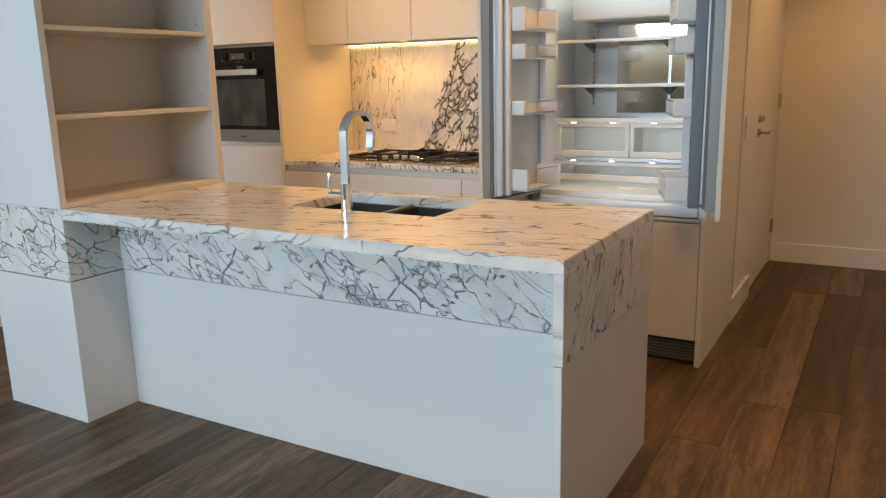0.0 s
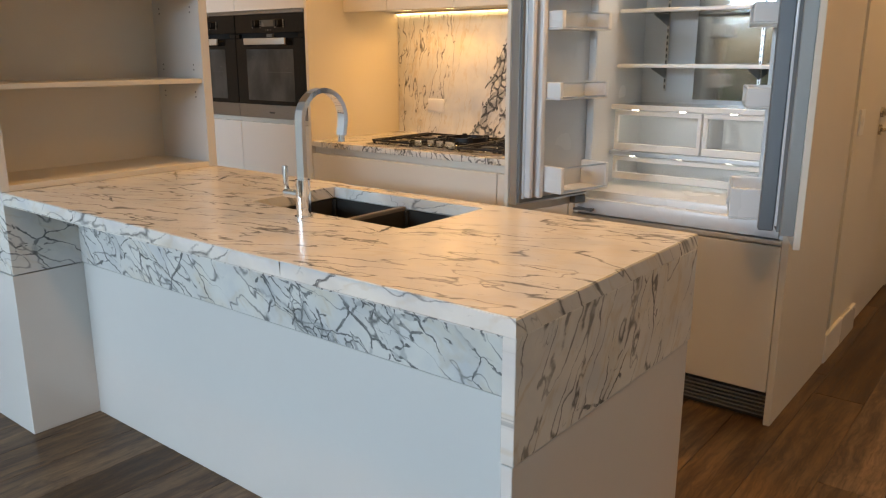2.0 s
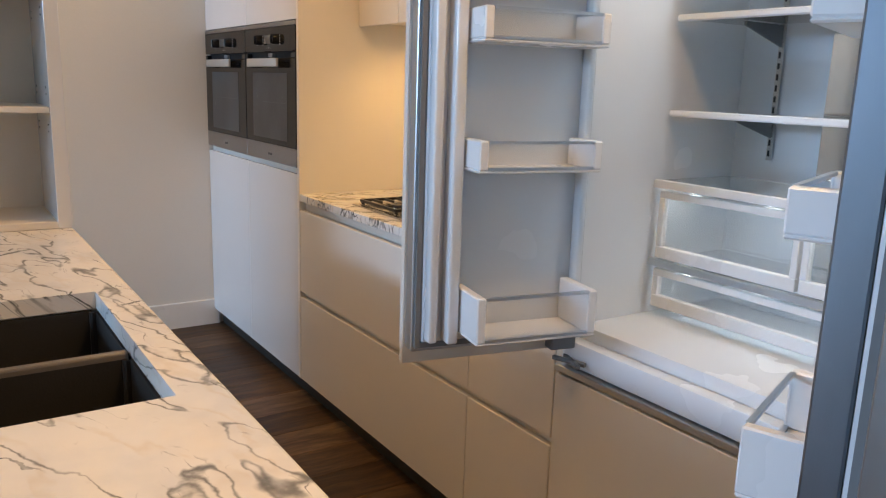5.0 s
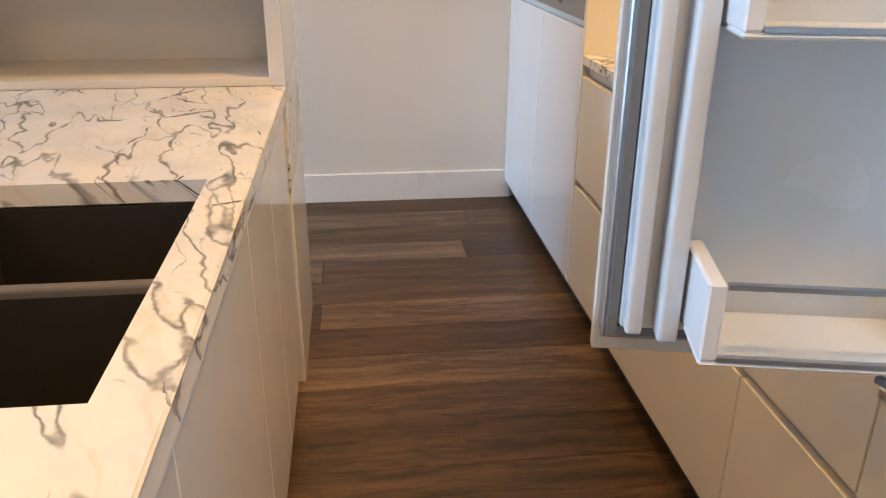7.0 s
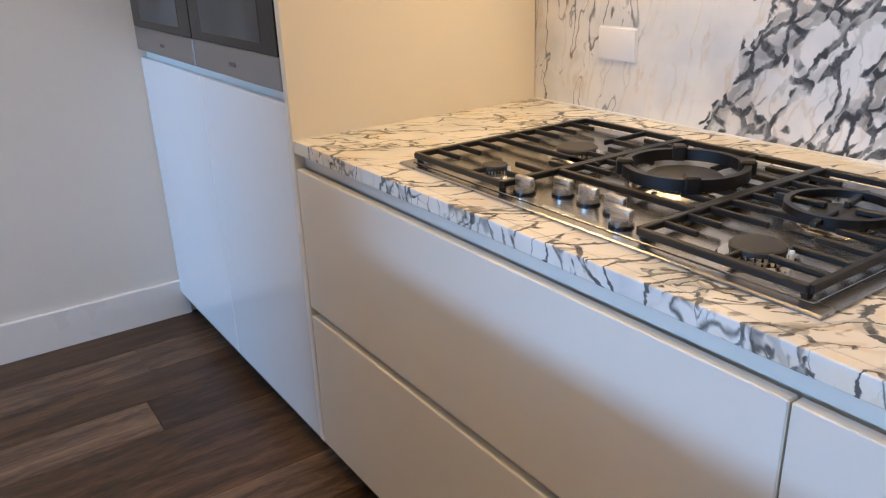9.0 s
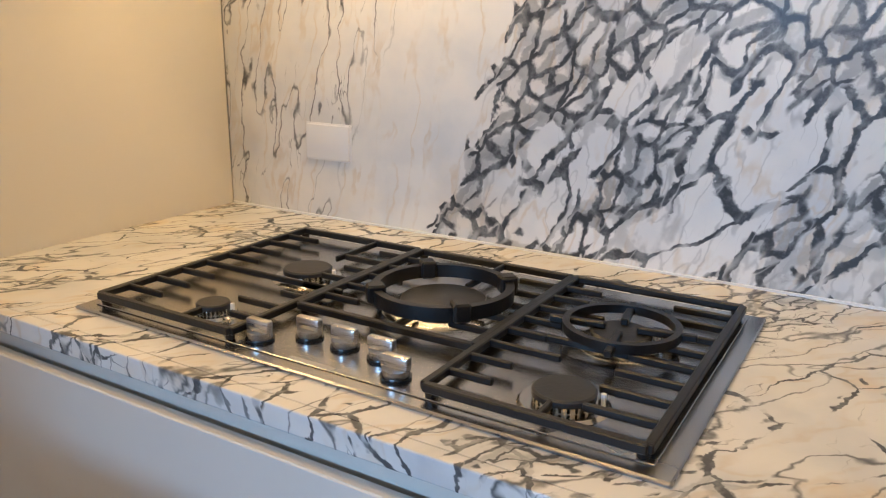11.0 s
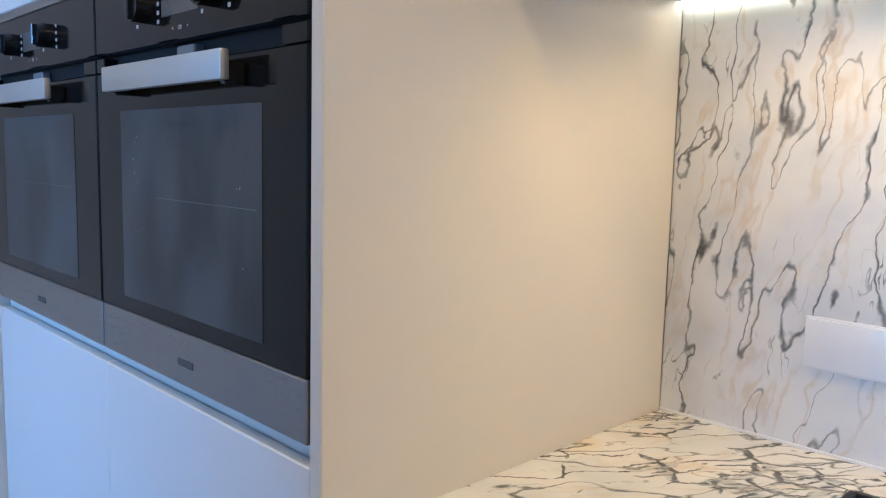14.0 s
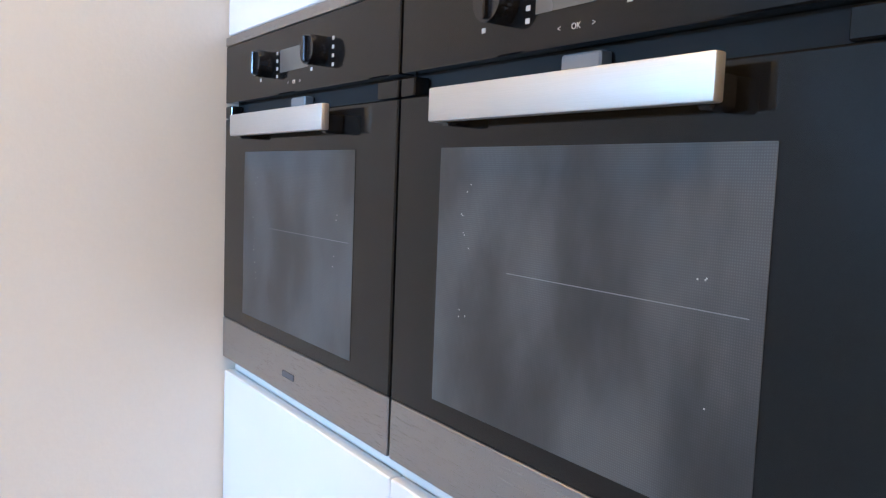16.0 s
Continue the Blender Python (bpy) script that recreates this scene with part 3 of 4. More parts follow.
part("side_panel", shape((TX0, TX1, IY1 - 0.04, IY1 - 0.001, ZS, CEILING), bevel=0.001), LACQ, tower)
part("rear_panel", shape((TX0, TX0 + 0.02, IY0 + 0.026, IY1 - 0.04, ZS, CEILING)), SHELFM, tower)
part("bottom_board", shape((TX0 + 0.02, TX1 - 0.001, IY0 + 0.026, IY1 - 0.04, ZS, TOP + 0.022), bevel=0.001), SHELFM, tower)
DEEP = TX1 - 0.33
part("inner_back", shape((DEEP - 0.015, DEEP, IY0 + 0.026, IY1 - 0.04, TOP + 0.022, CEILING)), SHELFM, tower)
for z in (1.262, 1.60, 1.94, 2.28):
    part("shelf", shape((DEEP, TX1 - 0.006, IY0 + 0.027, IY1 - 0.041, z - 0.018, z), bevel=0.0015), SHELFM, tower)
holes = bmesh.new()
for xx in (DEEP + 0.05, TX1 - 0.06):
    for z0 in (1.262, 1.60):
        for k in (-0.075, -0.055, 0.035, 0.055):
            cyl(holes, (xx, IY1 - 0.0405, z0 + k), 0.003, 0.002, 8, m=rot_x)
            cyl(holes, (xx, IY0 + 0.0265, z0 + k), 0.003, 0.002, 8, m=rot_x)
tagged(part("peg_holes", holes, HOLE, tower), kind="stuff")

# ---- back run ----
OX0, OXM, OX1 = LEFT + 0.004, -4.326, -3.734
PX1 = -3.712          # face of the tall end panel
OZ0, OZ1 = 1.005, 1.595
hous = thing("oven_housing", "tall white lacquered housing for two ovens", "cabinet")
part("end_panel", shape((OX1, PX1, FRONT - 0.002, BACK, 0.09, CEILING), bevel=0.0015), SATIN, hous)
part("lower_carcass", shape((OX0, OX1, FRONT + 0.03, BACK, 0.09, OZ0 - 0.03)), SATIN, hous)
part("upper_carcass", shape((OX0, OX1, FRONT + 0.03, BACK, OZ1 + 0.002, CEILING)), SATIN, hous)
part("kickboard", shape((OX0, PX1, FRONT + 0.05, FRONT + 0.065, 0.0, 0.09)), KICK, hous)
for a, b in ((OX0, OXM), (OXM, OX1)):
    part("door", shape((a + 0.0015, b - 0.0015, FRONT, FRONT + 0.02, 0.09, 0.978), bevel=0.002), LACQ, hous)
    part("upper_door", shape((a + 0.0015, b - 0.0015, FRONT, FRONT + 0.02, OZ1 + 0.004, CEILING - 0.01), bevel=0.002), LACQ, hous)
part("finger_pull", shape((OX0, OX1, FRONT + 0.022, FRONT + 0.03, 0.955, OZ0 - 0.002)), SATIN, hous)


def oven(x0, x1, name_label):
    """A built-in oven: fascia, door with glass window, steel foot strip and a flat bar handle."""
    ob = thing("built_in_oven", name_label, "oven", "two built-in ovens")
    y = FRONT - 0.004
    a, b = x0 + 0.003, x1 - 0.003
    w = (a + b) / 2
    part("case", shape((a, b, FRONT + 0.02, BACK - 0.1, OZ0, OZ1)), HOLE, ob)
    part("trim", shape((a, b, y - 0.001, FRONT + 0.02, OZ1 - 0.016, OZ1), bevel=0.001), OVENSTEEL, ob, "graphite steel top trim")
    fascia = part("fascia", shape((a, b, y, FRONT + 0.02, 1.477, OZ1 - 0.0165), bevel=0.0015), OVENGLASS, ob, "black glass control fascia")
    dr = bmesh.new()
    box(dr, a, b, y, FRONT + 0.018, 1.081, 1.448, 0.002)
    for e0, e1 in ((a, a + 0.03), (b - 0.05, b)):
        box(dr, e0, e1, y, FRONT + 0.018, 1.449, 1.471, 0.0015)
    dor = part("door", dr, OVENGLASS, ob, "black glass oven door")
    part("window", shape((w - 0.202, w + 0.202, y - 0.0008, y + 0.004, 1.105, 1.388)), OVENPANE, dor, "dark oven window with reflected haze painted in")
    part("foot_strip", shape((a, b, y, FRONT + 0.018, OZ0, 1.0805), bevel=0.0015), OVENSTEEL, dor, "brushed graphite steel strip")
    part("latch", shape((w - 0.025, w + 0.025, y + 0.006, FRONT + 0.018, 1.453, 1.47), bevel=0.002), GASKET, ob)
    part("handle", shape((w - 0.175, w + 0.175, y - 0.038, y - 0.026, 1.4125, 1.4475), bevel=0.002, seg=2), HANDLE, dor, "flat brushed steel bar handle", True)
    for s in (-1, 1):
        part("handle_post", shape((w + s * 0.16 - 0.008, w + s * 0.16 + 0.008, y - 0.028, y, 1.409, 1.435), bevel=0.003), BLACK, dor)
    for s in (-0.1, 0.095):
        bm = bmesh.new()
        cyl(bm, (w + s, y - 0.012, 1.527), 0.021, 0.026, 28, m=rot_x)
        box(bm, w + s - 0.004, w + s + 0.004, y - 0.031, y - 0.024, 1.509, 1.545, 0.0015)
        part("knob", bm, BLACK, ob, "glossy black rotary knob", True)
    part("display", shape((w - 0.055, w + 0.05, y - 0.0006, y + 0.002, 1.51, 1.545)), DISPLAY, fascia, "grey clock display")
    m = pose(w, y - 0.0006, 1.492, 90)
    words("touch_keys", "<      OK      >", 0.008, m, PRINT, fascia)
    bars = bmesh.new()
    for s in (-0.1, 0.095):
        for k in range(4):
            for d in (-0.034, 0.034):
                box(bars, w + s + d - 0.003, w + s + d + 0.003, y - 0.0006, y, 1.503 + k * 0.012, 1.508 + k * 0.012)
    tagged(part("dial_marks", bars, PRINT, fascia), kind="stuff")
    part("maker_plate", shape((w - 0.022, w + 0.022, y - 0.0008, y, 1.033, 1.043), bevel=0.001), DARKPRINT, dor, "small dark maker's mark")
    specks = bmesh.new()
    r2 = random.Random(int(-x0 * 100))
    for k in range(14):
        sx, sz = w - 0.15 + r2.uniform(-0.01, 0.01) + (0.3 if k % 4 == 0 else 0), 1.14 + r2.random() * 0.22
        box(specks, sx - 0.0007, sx + 0.0007, y - 0.0012, y - 0.0009, sz - 0.0005, sz + 0.0009)
    tagged(part("dust_specks", specks, PRINT, dor), kind="stuff")
    bm = bmesh.new()
    box(bm, w - 0.08, w + 0.19, y - 0.0012, y - 0.0009, 1.2627, 1.2636)
    part("rack_line", bm, GASKET, dor)
    return ob


oven(OX0, OXM, "built-in black glass oven with closed door beside the wall")
oven(OXM, OX1, "built-in black glass oven with closed door beside the panel")

# base drawers under the hob
BX1 = -2.078
bench = thing("drawer_cabinet", "white handleless drawer base cabinet under the hob", "cabinet")
part("carcass", shape((PX1 + 0.001, BX1 - 0.002, FRONT + 0.03, BACK, 0.09, 0.868)), SATIN, bench)
part("kickboard", shape((PX1, BX1, FRONT + 0.05, FRONT + 0.065, 0.0, 0.09)), KICK, bench)
SEAM = -2.478
for a, b in ((PX1 + 0.001, SEAM), (SEAM, BX1 - 0.028)):
    part("drawer", shape((a + 0.0015, b - 0.0015, FRONT, FRONT + 0.02, 0.09, 0.462), bevel=0.002), SATIN, bench)
    part("drawer", shape((a + 0.0015, b - 0.0015, FRONT, FRONT + 0.02, 0.484, 0.833), bevel=0.002), SATIN, bench)
part("filler", shape((BX1 - 0.026, BX1 - 0.002, FRONT, FRONT + 0.02, 0.09, 0.868), bevel=0.001), SATIN, bench)
part("finger_pull", shape((PX1 + 0.001, BX1 - 0.03, FRONT + 0.024, FRONT + 0.03, 0.835, 0.868), (PX1 + 0.001, BX1 - 0.03, FRONT + 0.021, FRONT + 0.03, 0.46, 0.486)), SATIN, bench)
HX0, HX1, HY0, HY1 = -3.368, -2.494, 5.158, 5.658
bm = bmesh.new()
box(bm, PX1 + 0.001, BX1 - 0.001, FRONT + 0.0195, BACK - 0.001, 0.87, TOP)
bench_top = tagged(part("bench_worktop", bm, M_BENCH), "white marble worktop with dark breccia veins and ochre stains", "worktop")
part("front_edge", shape((PX1 + 0.001, BX1 - 0.001, FRONT - 0.001, FRONT + 0.0195, 0.87, TOP), bevel=0.002, seg=2), M_BENCH, bench_top)
tagged(part("splashback", shape((PX1 + 0.001, BX1 - 0.001, BACK, BACK + 0.028, TOP + 0.002, 1.6)), M_SPLASH), "arabescato marble splashback slab with bold grey veins", "splashback")
part("silicone_joint", shape((PX1 + 0.001, BX1 - 0.001, BACK - 0.004, BACK + 0.001, TOP, TOP + 0.004)), WHITEP, bpy.data.objects["splashback"])
soc = thing("power_point", "white blank power point cover on marble", "power point")
part("plate", shape((-3.473, -3.358, BACK - 0.009, BACK, 1.03, 1.104), bevel=0.003, seg=2), WHITEP, soc, smooth=True)
part("rim", shape((-3.476, -3.355, BACK - 0.003, BACK, 1.027, 1.107), bevel=0.001), WHITEP, soc)

# wall cupboards
upper = thing("wall_cupboard", "cream handleless wall cupboards over the hob", "cupboard")
UY = 5.355
part("carcass", shape((PX1 + 0.001, BX1 - 0.001, UY + 0.022, BACK + 0.02, 1.604, CEILING)), SATIN, upper)
seams = [PX1 + 0.001, -3.385, -2.935, -2.485, BX1 - 0.001]
for a, b in zip(seams, seams[1:]):
    part("door", shape((a + 0.0015, b - 0.0015, UY, UY + 0.02, 1.585, CEILING - 0.01), bevel=0.002), SATIN, upper)
part("strip_profile", shape((PX1 + 0.002, BX1 - 0.002, BACK - 0.028, BACK - 0.014, 1.592, 1.6035)), STEEL, upper, "aluminium light channel")
part("strip_diffuser", shape((PX1 + 0.004, BX1 - 0.004, BACK - 0.0135, BACK - 0.004, 1.59, 1.6035)), LED, upper, "glowing warm light strip")
for px, py in PUCKS:
    pk = thing("puck_lamp", "small round warm light under the cupboard", "light", "lights under the cupboard")
    bm = bmesh.new()
    ring(bm, (px, py, 1.594), 0.03, 0.008, 0.0095)
    part("bezel", bm, STEEL, pk, smooth=True)
    bm = bmesh.new()
    cyl(bm, (px, py, 1.598), 0.026, 0.005, 24)
    part("diffuser", bm, LED, pk)
# one fixture per entry in DOWN, the added fill at the end included
for px, py in DOWN:
    dl = thing("ceiling_downlight", "unseen small round recessed ceiling downlight", "light", "ceiling downlights")
    bm = bmesh.new()
    ring(bm, (px, py, CEILING - 0.006), 0.045, 0.012, 0.006)
    part("bezel", bm, WHITEP, dl, smooth=True)
    bm = bmesh.new()
    cyl(bm, (px, py, CEILING - 0.003), 0.038, 0.0025, 24)
    part("diffuser", bm, LED, dl)

# ---- gas hob ----
hob = thing("gas_hob", "stainless steel five burner gas hob with iron trivets", "hob")
part("plate", shape((HX0, HX1, HY0, HY1, TOP, TOP + 0.006), bevel=0.002), HOBSTEEL, hob)
part("basin", shape((HX0 + 0.022, HX1 - 0.022, HY0 + 0.02, HY1 - 0.02, TOP + 0.0062, TOP + 0.008), bevel=0.0008), HOBSTEEL, hob)
GZ = TOP + 0.016


def bar(bm, x0, y0, x1, y1, w=0.0065, z0=GZ, z1=GZ + 0.010):
    d = Vector((x1 - x0, y1 - y0, 0))
    box(bm, 0, d.length, -w / 2, w / 2, z0, z1, 0.0015, 1, Matrix.Translation((x0, y0, 0)) @ Matrix.Rotation(math.atan2(d.y, d.x), 4, "Z"))


def burner(x, y, r):
    b = part("burner", cyl(cyl(bmesh.new(), (x, y, TOP + 0.008), r * 1.45, 0.004, 32, r * 1.35), (x, y, TOP + 0.012), r * 0.95, 0.007, 32), ALU, hob, "polished aluminium burner", True)
    part("cap", cyl(cyl(bmesh.new(), (x, y, TOP + 0.019), r, 0.006, 32), (x, y, TOP + 0.025), r, 0.002, 32, r * 0.93), CAP, b, "matt black burner cap", True)
    bm = bmesh.new()
    for k in range(24):
        a = 2 * math.pi * k / 24
        box(bm, r * 0.92, r * 0.956, -0.0015, 0.0015, TOP + 0.013, TOP + 0.0185, 0, 1, Matrix.Translation((x, y, 0)) @ Matrix.Rotation(a, 4, "Z"))
    part("flame_slots", bm, HOLE, b)
    bm = bmesh.new()
    cyl(bm, (x + r * 1.15, y + 0.01, TOP + 0.008), 0.003, 0.018, 8)
    part("igniter", bm, WHITEP, b)


G0, G1, G2, G3 = HX0 + 0.03, -3.07, -2.78, HX1 - 0.03
Y0, Y1, YM = HY0 + 0.022, HY1 - 0.024, 5.285
BURN = [(-3.168, 5.24, 0.024), (-3.165, 5.44, 0.040), (-2.905, 5.435, 0.062), (-2.64, 5.445, 0.040), (-2.638, 5.25, 0.036)]
for b in BURN:
    burner(*b)


def add_fingers(owner, rows):
    for row in rows:
        bm = bmesh.new()
        bar(bm, *row)
        part("finger", bm, IRON, owner)


def trivet(x0, x1, y0):
    bm = bmesh.new()
    for a in ((x0, y0, x1, y0), (x0, Y1, x1, Y1), (x0, y0, x0, Y1), (x1, y0, x1, Y1)):
        bar(bm, *a, w=0.0105, z1=GZ + 0.011)
    for x in (x0 + 0.006, x1 - 0.006):
        for y in (y0 + 0.006, Y1 - 0.006):
            cyl(bm, (x, y, TOP + 0.008), 0.006, 0.01, 10, 0.009)
    return bm


tl_fingers = []
tl = trivet(G0, G1 - 0.004, Y0)
n = 8
for k in range(1, n + 1):
    y = Y0 + (Y1 - Y0) * k / (n + 1)
    tl_fingers.append((G0, y, G0 + (0.075 if k != 4 else 0.29), y))
    tl_fingers.append((G1 - 0.004, y, G1 - 0.004 - (0.085 if k in (2, 5, 7) else 0.05), y))
tl_fingers.append((-3.168, Y0, -3.168, Y0 + 0.045))
tl_fingers.append((-3.165, Y1, -3.165, Y1 - 0.12))
add_fingers(part("trivet", tl, IRON, hob, "black cast iron trivet"), tl_fingers)
tm_fingers = []
tm = trivet(G1 + 0.004, G2 - 0.004, YM + 0.02)
cx, cy, _ = BURN[2]
for k in range(1, 6):
    y = YM + 0.02 + (Y1 - YM - 0.02) * k / 6
    tm_fingers.append((G1 + 0.004, y, G1 + 0.07, y))
    tm_fingers.append((G2 - 0.004, y, G2 - 0.07, y))
tm_fingers.append((cx, YM + 0.02, cx, cy - 0.07))
tm_fingers.append((cx, Y1, cx, cy + 0.07))
add_fingers(part("trivet", tm, IRON, hob, "black cast iron trivet"), tm_fingers)
tr_fingers = []
tr = trivet(G2 + 0.004, G3, Y0)
for k in range(1, n + 1):
    y = Y0 + (Y1 - Y0) * k / (n + 1)
    tr_fingers.append((G3, y, G3 - 0.085, y))
    tr_fingers.append((G2 + 0.004, y, G2 + 0.004 + (0.10 if k in (3, 6) else 0.06), y))
tr_fingers.append((-2.64, Y0, -2.64, Y0 + 0.07))
tr_fingers.append((G2 + 0.004, 5.385, G3, 5.385))
add_fingers(part("trivet", tr, IRON, hob, "black cast iron trivet"), tr_fingers)
wok = bmesh.new()
ring(wok, (cx, cy, GZ + 0.0105), 0.098, 0.012, 0.02, 48)
wok_ring = tagged(part("wok_ring", wok, IRON, smooth=True), "heavy black cast iron wok ring on the trivet", "wok ring")
for k in range(4):
    a = math.pi / 4 + k * math.pi / 2
    bm = bmesh.new()
    box(bm, 0.085, 0.112, -0.012, 0.012, GZ + 0.0102, GZ + 0.037, 0.003, 1, Matrix.Translation((cx, cy, 0)) @ Matrix.Rotation(a, 4, "Z"))
    part("lug", bm, IRON, wok_ring)
sim = bmesh.new()
bx, by, _ = BURN[3]
ring(sim, (bx, by, GZ + 0.0105), 0.072, 0.009, 0.012, 40)
for k in range(4):
    a = k * math.pi / 2 + 0.15
    box(sim, 0.02, 0.095, -0.005, 0.005, GZ + 0.0105, GZ + 0.02, 0.0015, 1, Matrix.Translation((bx, by, 0)) @ Matrix.Rotation(a, 4, "Z"))
tagged(part("simmer_ring", sim, IRON, smooth=True), "small round cast iron simmer ring on the trivet", "simmer ring")
for kx, ky in ((-3.045, 5.205), (-2.995, 5.245), (-2.935, 5.243), (-2.875, 5.24), (-2.83, 5.205)):
    bm = bmesh.new()
    cyl(bm, (kx, ky, TOP + 0.0075), 0.019, 0.004, 28)
    kb = part("knob", bm, BLACK, hob, "black knob skirt", True)
    bm = bmesh.new()
    cyl(bm, (kx, ky, TOP + 0.0115), 0.0155, 0.009, 28, 0.017)
    box(bm, kx - 0.019, kx + 0.019, ky - 0.006, ky + 0.006, TOP + 0.02, TOP + 0.037, 0.0025, 2)
    part("grip", bm, STEEL, kb, "brushed steel knob grip", True)
part("maker_plate", shape((-2.975, -2.905, 5.18, 5.187, TOP + 0.008, TOP + 0.0086)), PRINT, hob, "small pale maker's mark")

# ---- refrigerator ----
FX0, FX1 = -2.074, SIDE
FD = 5.045            # face of the freezer drawer
fr = thing("refrigerator", "integrated french door refrigerator standing open and empty", "refrigerator")
IZ0, IZ1 = 0.808, 1.96
LX0, LX1, LYB = -2.045, -1.232, 5.62
LYF = FRONT - 0.02
part("side_panel", shape((-1.214, SIDE, FD + 0.002, 5.835, 0.0, CEILING), bevel=0.001), SATIN, fr, "cream lacquered end panel")
part("side_panel", shape((FX0, FX0 + 0.012, FRONT, BACK, 0.09, CEILING)), SATIN, fr)
for b in ((FX0 + 0.013, LX0, LYF, BACK, 0.70, 2.05), (LX1, -1.215, LYF, BACK, 0.70, 2.05), (LX0, LX1, LYB + 0.004, BACK, 0.70, 2.05), (LX0, LX1, LYF, LYB + 0.004, IZ1, 2.05)):
    part("liner_wall", shape(b), LINER, fr, "white refrigerator liner")
part("freezer_case", shape((FX0 + 0.013, -1.215, FD + 0.05, BACK, 0.12, 0.70)), LINER, fr)
part("floor_tray", shape((LX0, LX1, LYF + 0.03, LYB, 0.735, IZ0), (LX0, LX1, LYF - 0.012, LYF + 0.028, 0.715, IZ0 - 0.03), bevel=0.006, seg=2), LINER, fr, smooth=True)
part("top_panel", shape((FX0 + 0.013, -1.215, FRONT, FRONT + 0.02, 2.06, CEILING - 0.01), bevel=0.002), SATIN, fr)
part("sill", shape((FX0 + 0.013, -1.216, FD + 0.0, FD + 0.05, 0.695, 0.712), bevel=0.002), DOORALU, fr, "aluminium sill")
# dark strip drawn in for the shade of the gap beside the drawer
part("shadow_gap", shape((FX0 + 0.0125, FX0 + 0.03, FD + 0.02, FD + 0.049, 0.12, 0.70)), GASKET, fr)
part("freezer_drawer", shape((FX0 + 0.026, -1.2165, FD, FD + 0.02, 0.13, 0.69), bevel=0.002), SATIN, fr, "cream lacquered freezer drawer front")
grille = part("toe_grille", shape((FX0 + 0.015, -1.2165, FD + 0.05, FD + 0.06, 0.0, 0.118)), KICK, fr, "dark louvred toe grille")
for k in range(6):
    part("louvre", shape((FX0 + 0.02, -1.22, FD + 0.03, FD + 0.05, 0.02 + k * 0.016, 0.026 + k * 0.016), bevel=0.001), GASKET, grille)
part("back_plate", shape((-1.80, LX1 - 0.001, LYB - 0.004, LYB, 1.165, IZ1 - 0.001)), MIRROR, fr, "polished steel rear plate")
part("ice_maker", shape((-1.95, -1.40, 5.32, LYB - 0.006, 1.635, 1.76), bevel=0.012, seg=3), WHITEP, fr, "white plastic box under the roof", True)
for xr in (-1.93, -1.52):
    rl = part("shelf_rail", shape((xr - 0.006, xr + 0.006, LYB - 0.012, LYB - 0.0045, 1.20, 1.86)), STEEL, fr)
    slots = bmesh.new()
    for k in range(24):
        box(slots, xr - 0.0025, xr + 0.0025, LYB - 0.0135, LYB - 0.0121, 1.21 + k * 0.027, 1.225 + k * 0.027)
    tagged(part("slots", slots, HOLE, rl), kind="stuff")
for z in (1.316, 1.54):
    sh = part("glass_shelf", shape((LX0 + 0.012, LX1 - 0.012, 5.36, LYB - 0.02, z - 0.006, z), bevel=0.001), CLEAR, fr, "clear glass shelf")
    part("front_rail", shape((LX0 + 0.008, LX1 - 0.008, 5.345, 5.36, z - 0.012, z + 0.004), bevel=0.003), WHITEP, sh)
    for xr in (-1.93, -1.52):
        bm = bmesh.new()
        f = [bm.verts.new((xr - 0.003 + s * 0.006, y, zz)) for s in (0, 1) for y, zz in ((LYB - 0.013, z - 0.008), (LYB - 0.16, z - 0.008), (LYB - 0.16, z - 0.018), (LYB - 0.013, z - 0.06))]
        for q in ((0, 1, 2, 3), (7, 6, 5, 4), (0, 4, 5, 1), (1, 5, 6, 2), (2, 6, 7, 3), (3, 7, 4, 0)):
            bm.faces.new([f[i] for i in q])
        part("bracket", bm, GASKET, sh)
cover = part("drawer_cover", shape((LX0 + 0.003, LX1 - 0.003, 5.335, LYB - 0.006, 1.14, 1.147)), CLEAR, fr, "clear glass drawer cover")
part("front_rail", shape((LX0 + 0.003, LX1 - 0.003, 5.32, 5.334, 1.13, 1.15), bevel=0.002), WHITEP, cover)
shelf2 = part("drawer_divider", shape((LX0 + 0.003, LX1 - 0.003, 5.33, LYB - 0.006, 0.938, 0.945)), CLEAR, fr, "clear drawer divider")
part("front_rail", shape((LX0 + 0.003, LX1 - 0.003, 5.32, 5.332, 0.934, 0.952), bevel=0.002), DOORALU, shelf2)


def crisper(x0, x1, z0, z1):
    d = part("crisper_drawer", shape((x0, x1, 5.345, LYB - 0.03, z0, z0 + 0.006), (x0, x0 + 0.005, 5.345, LYB - 0.03, z0 + 0.006, z1 - 0.03), (x1 - 0.005, x1, 5.345, LYB - 0.03, z0 + 0.006, z1 - 0.03),
                                     (x0, x1, LYB - 0.03, LYB - 0.025, z0, z1 - 0.03)), ACRYLIC, fr, "clear plastic crisper drawer")
    part("front_frame", shape((x0, x1, 5.325, 5.345, z0, z0 + 0.03), (x0, x1, 5.325, 5.345, z1 - 0.022, z1 - 0.004), (x0, x0 + 0.016, 5.325, 5.345, z0 + 0.03, z1 - 0.022), (x1 - 0.016, x1, 5.325, 5.345, z0 + 0.03, z1 - 0.022), bevel=0.002), WHITEP, d)
    part("front_window", shape((x0 + 0.016, x1 - 0.016, 5.333, 5.337, z0 + 0.03, z1 - 0.022)), ACRYLIC, d, "clear drawer window")


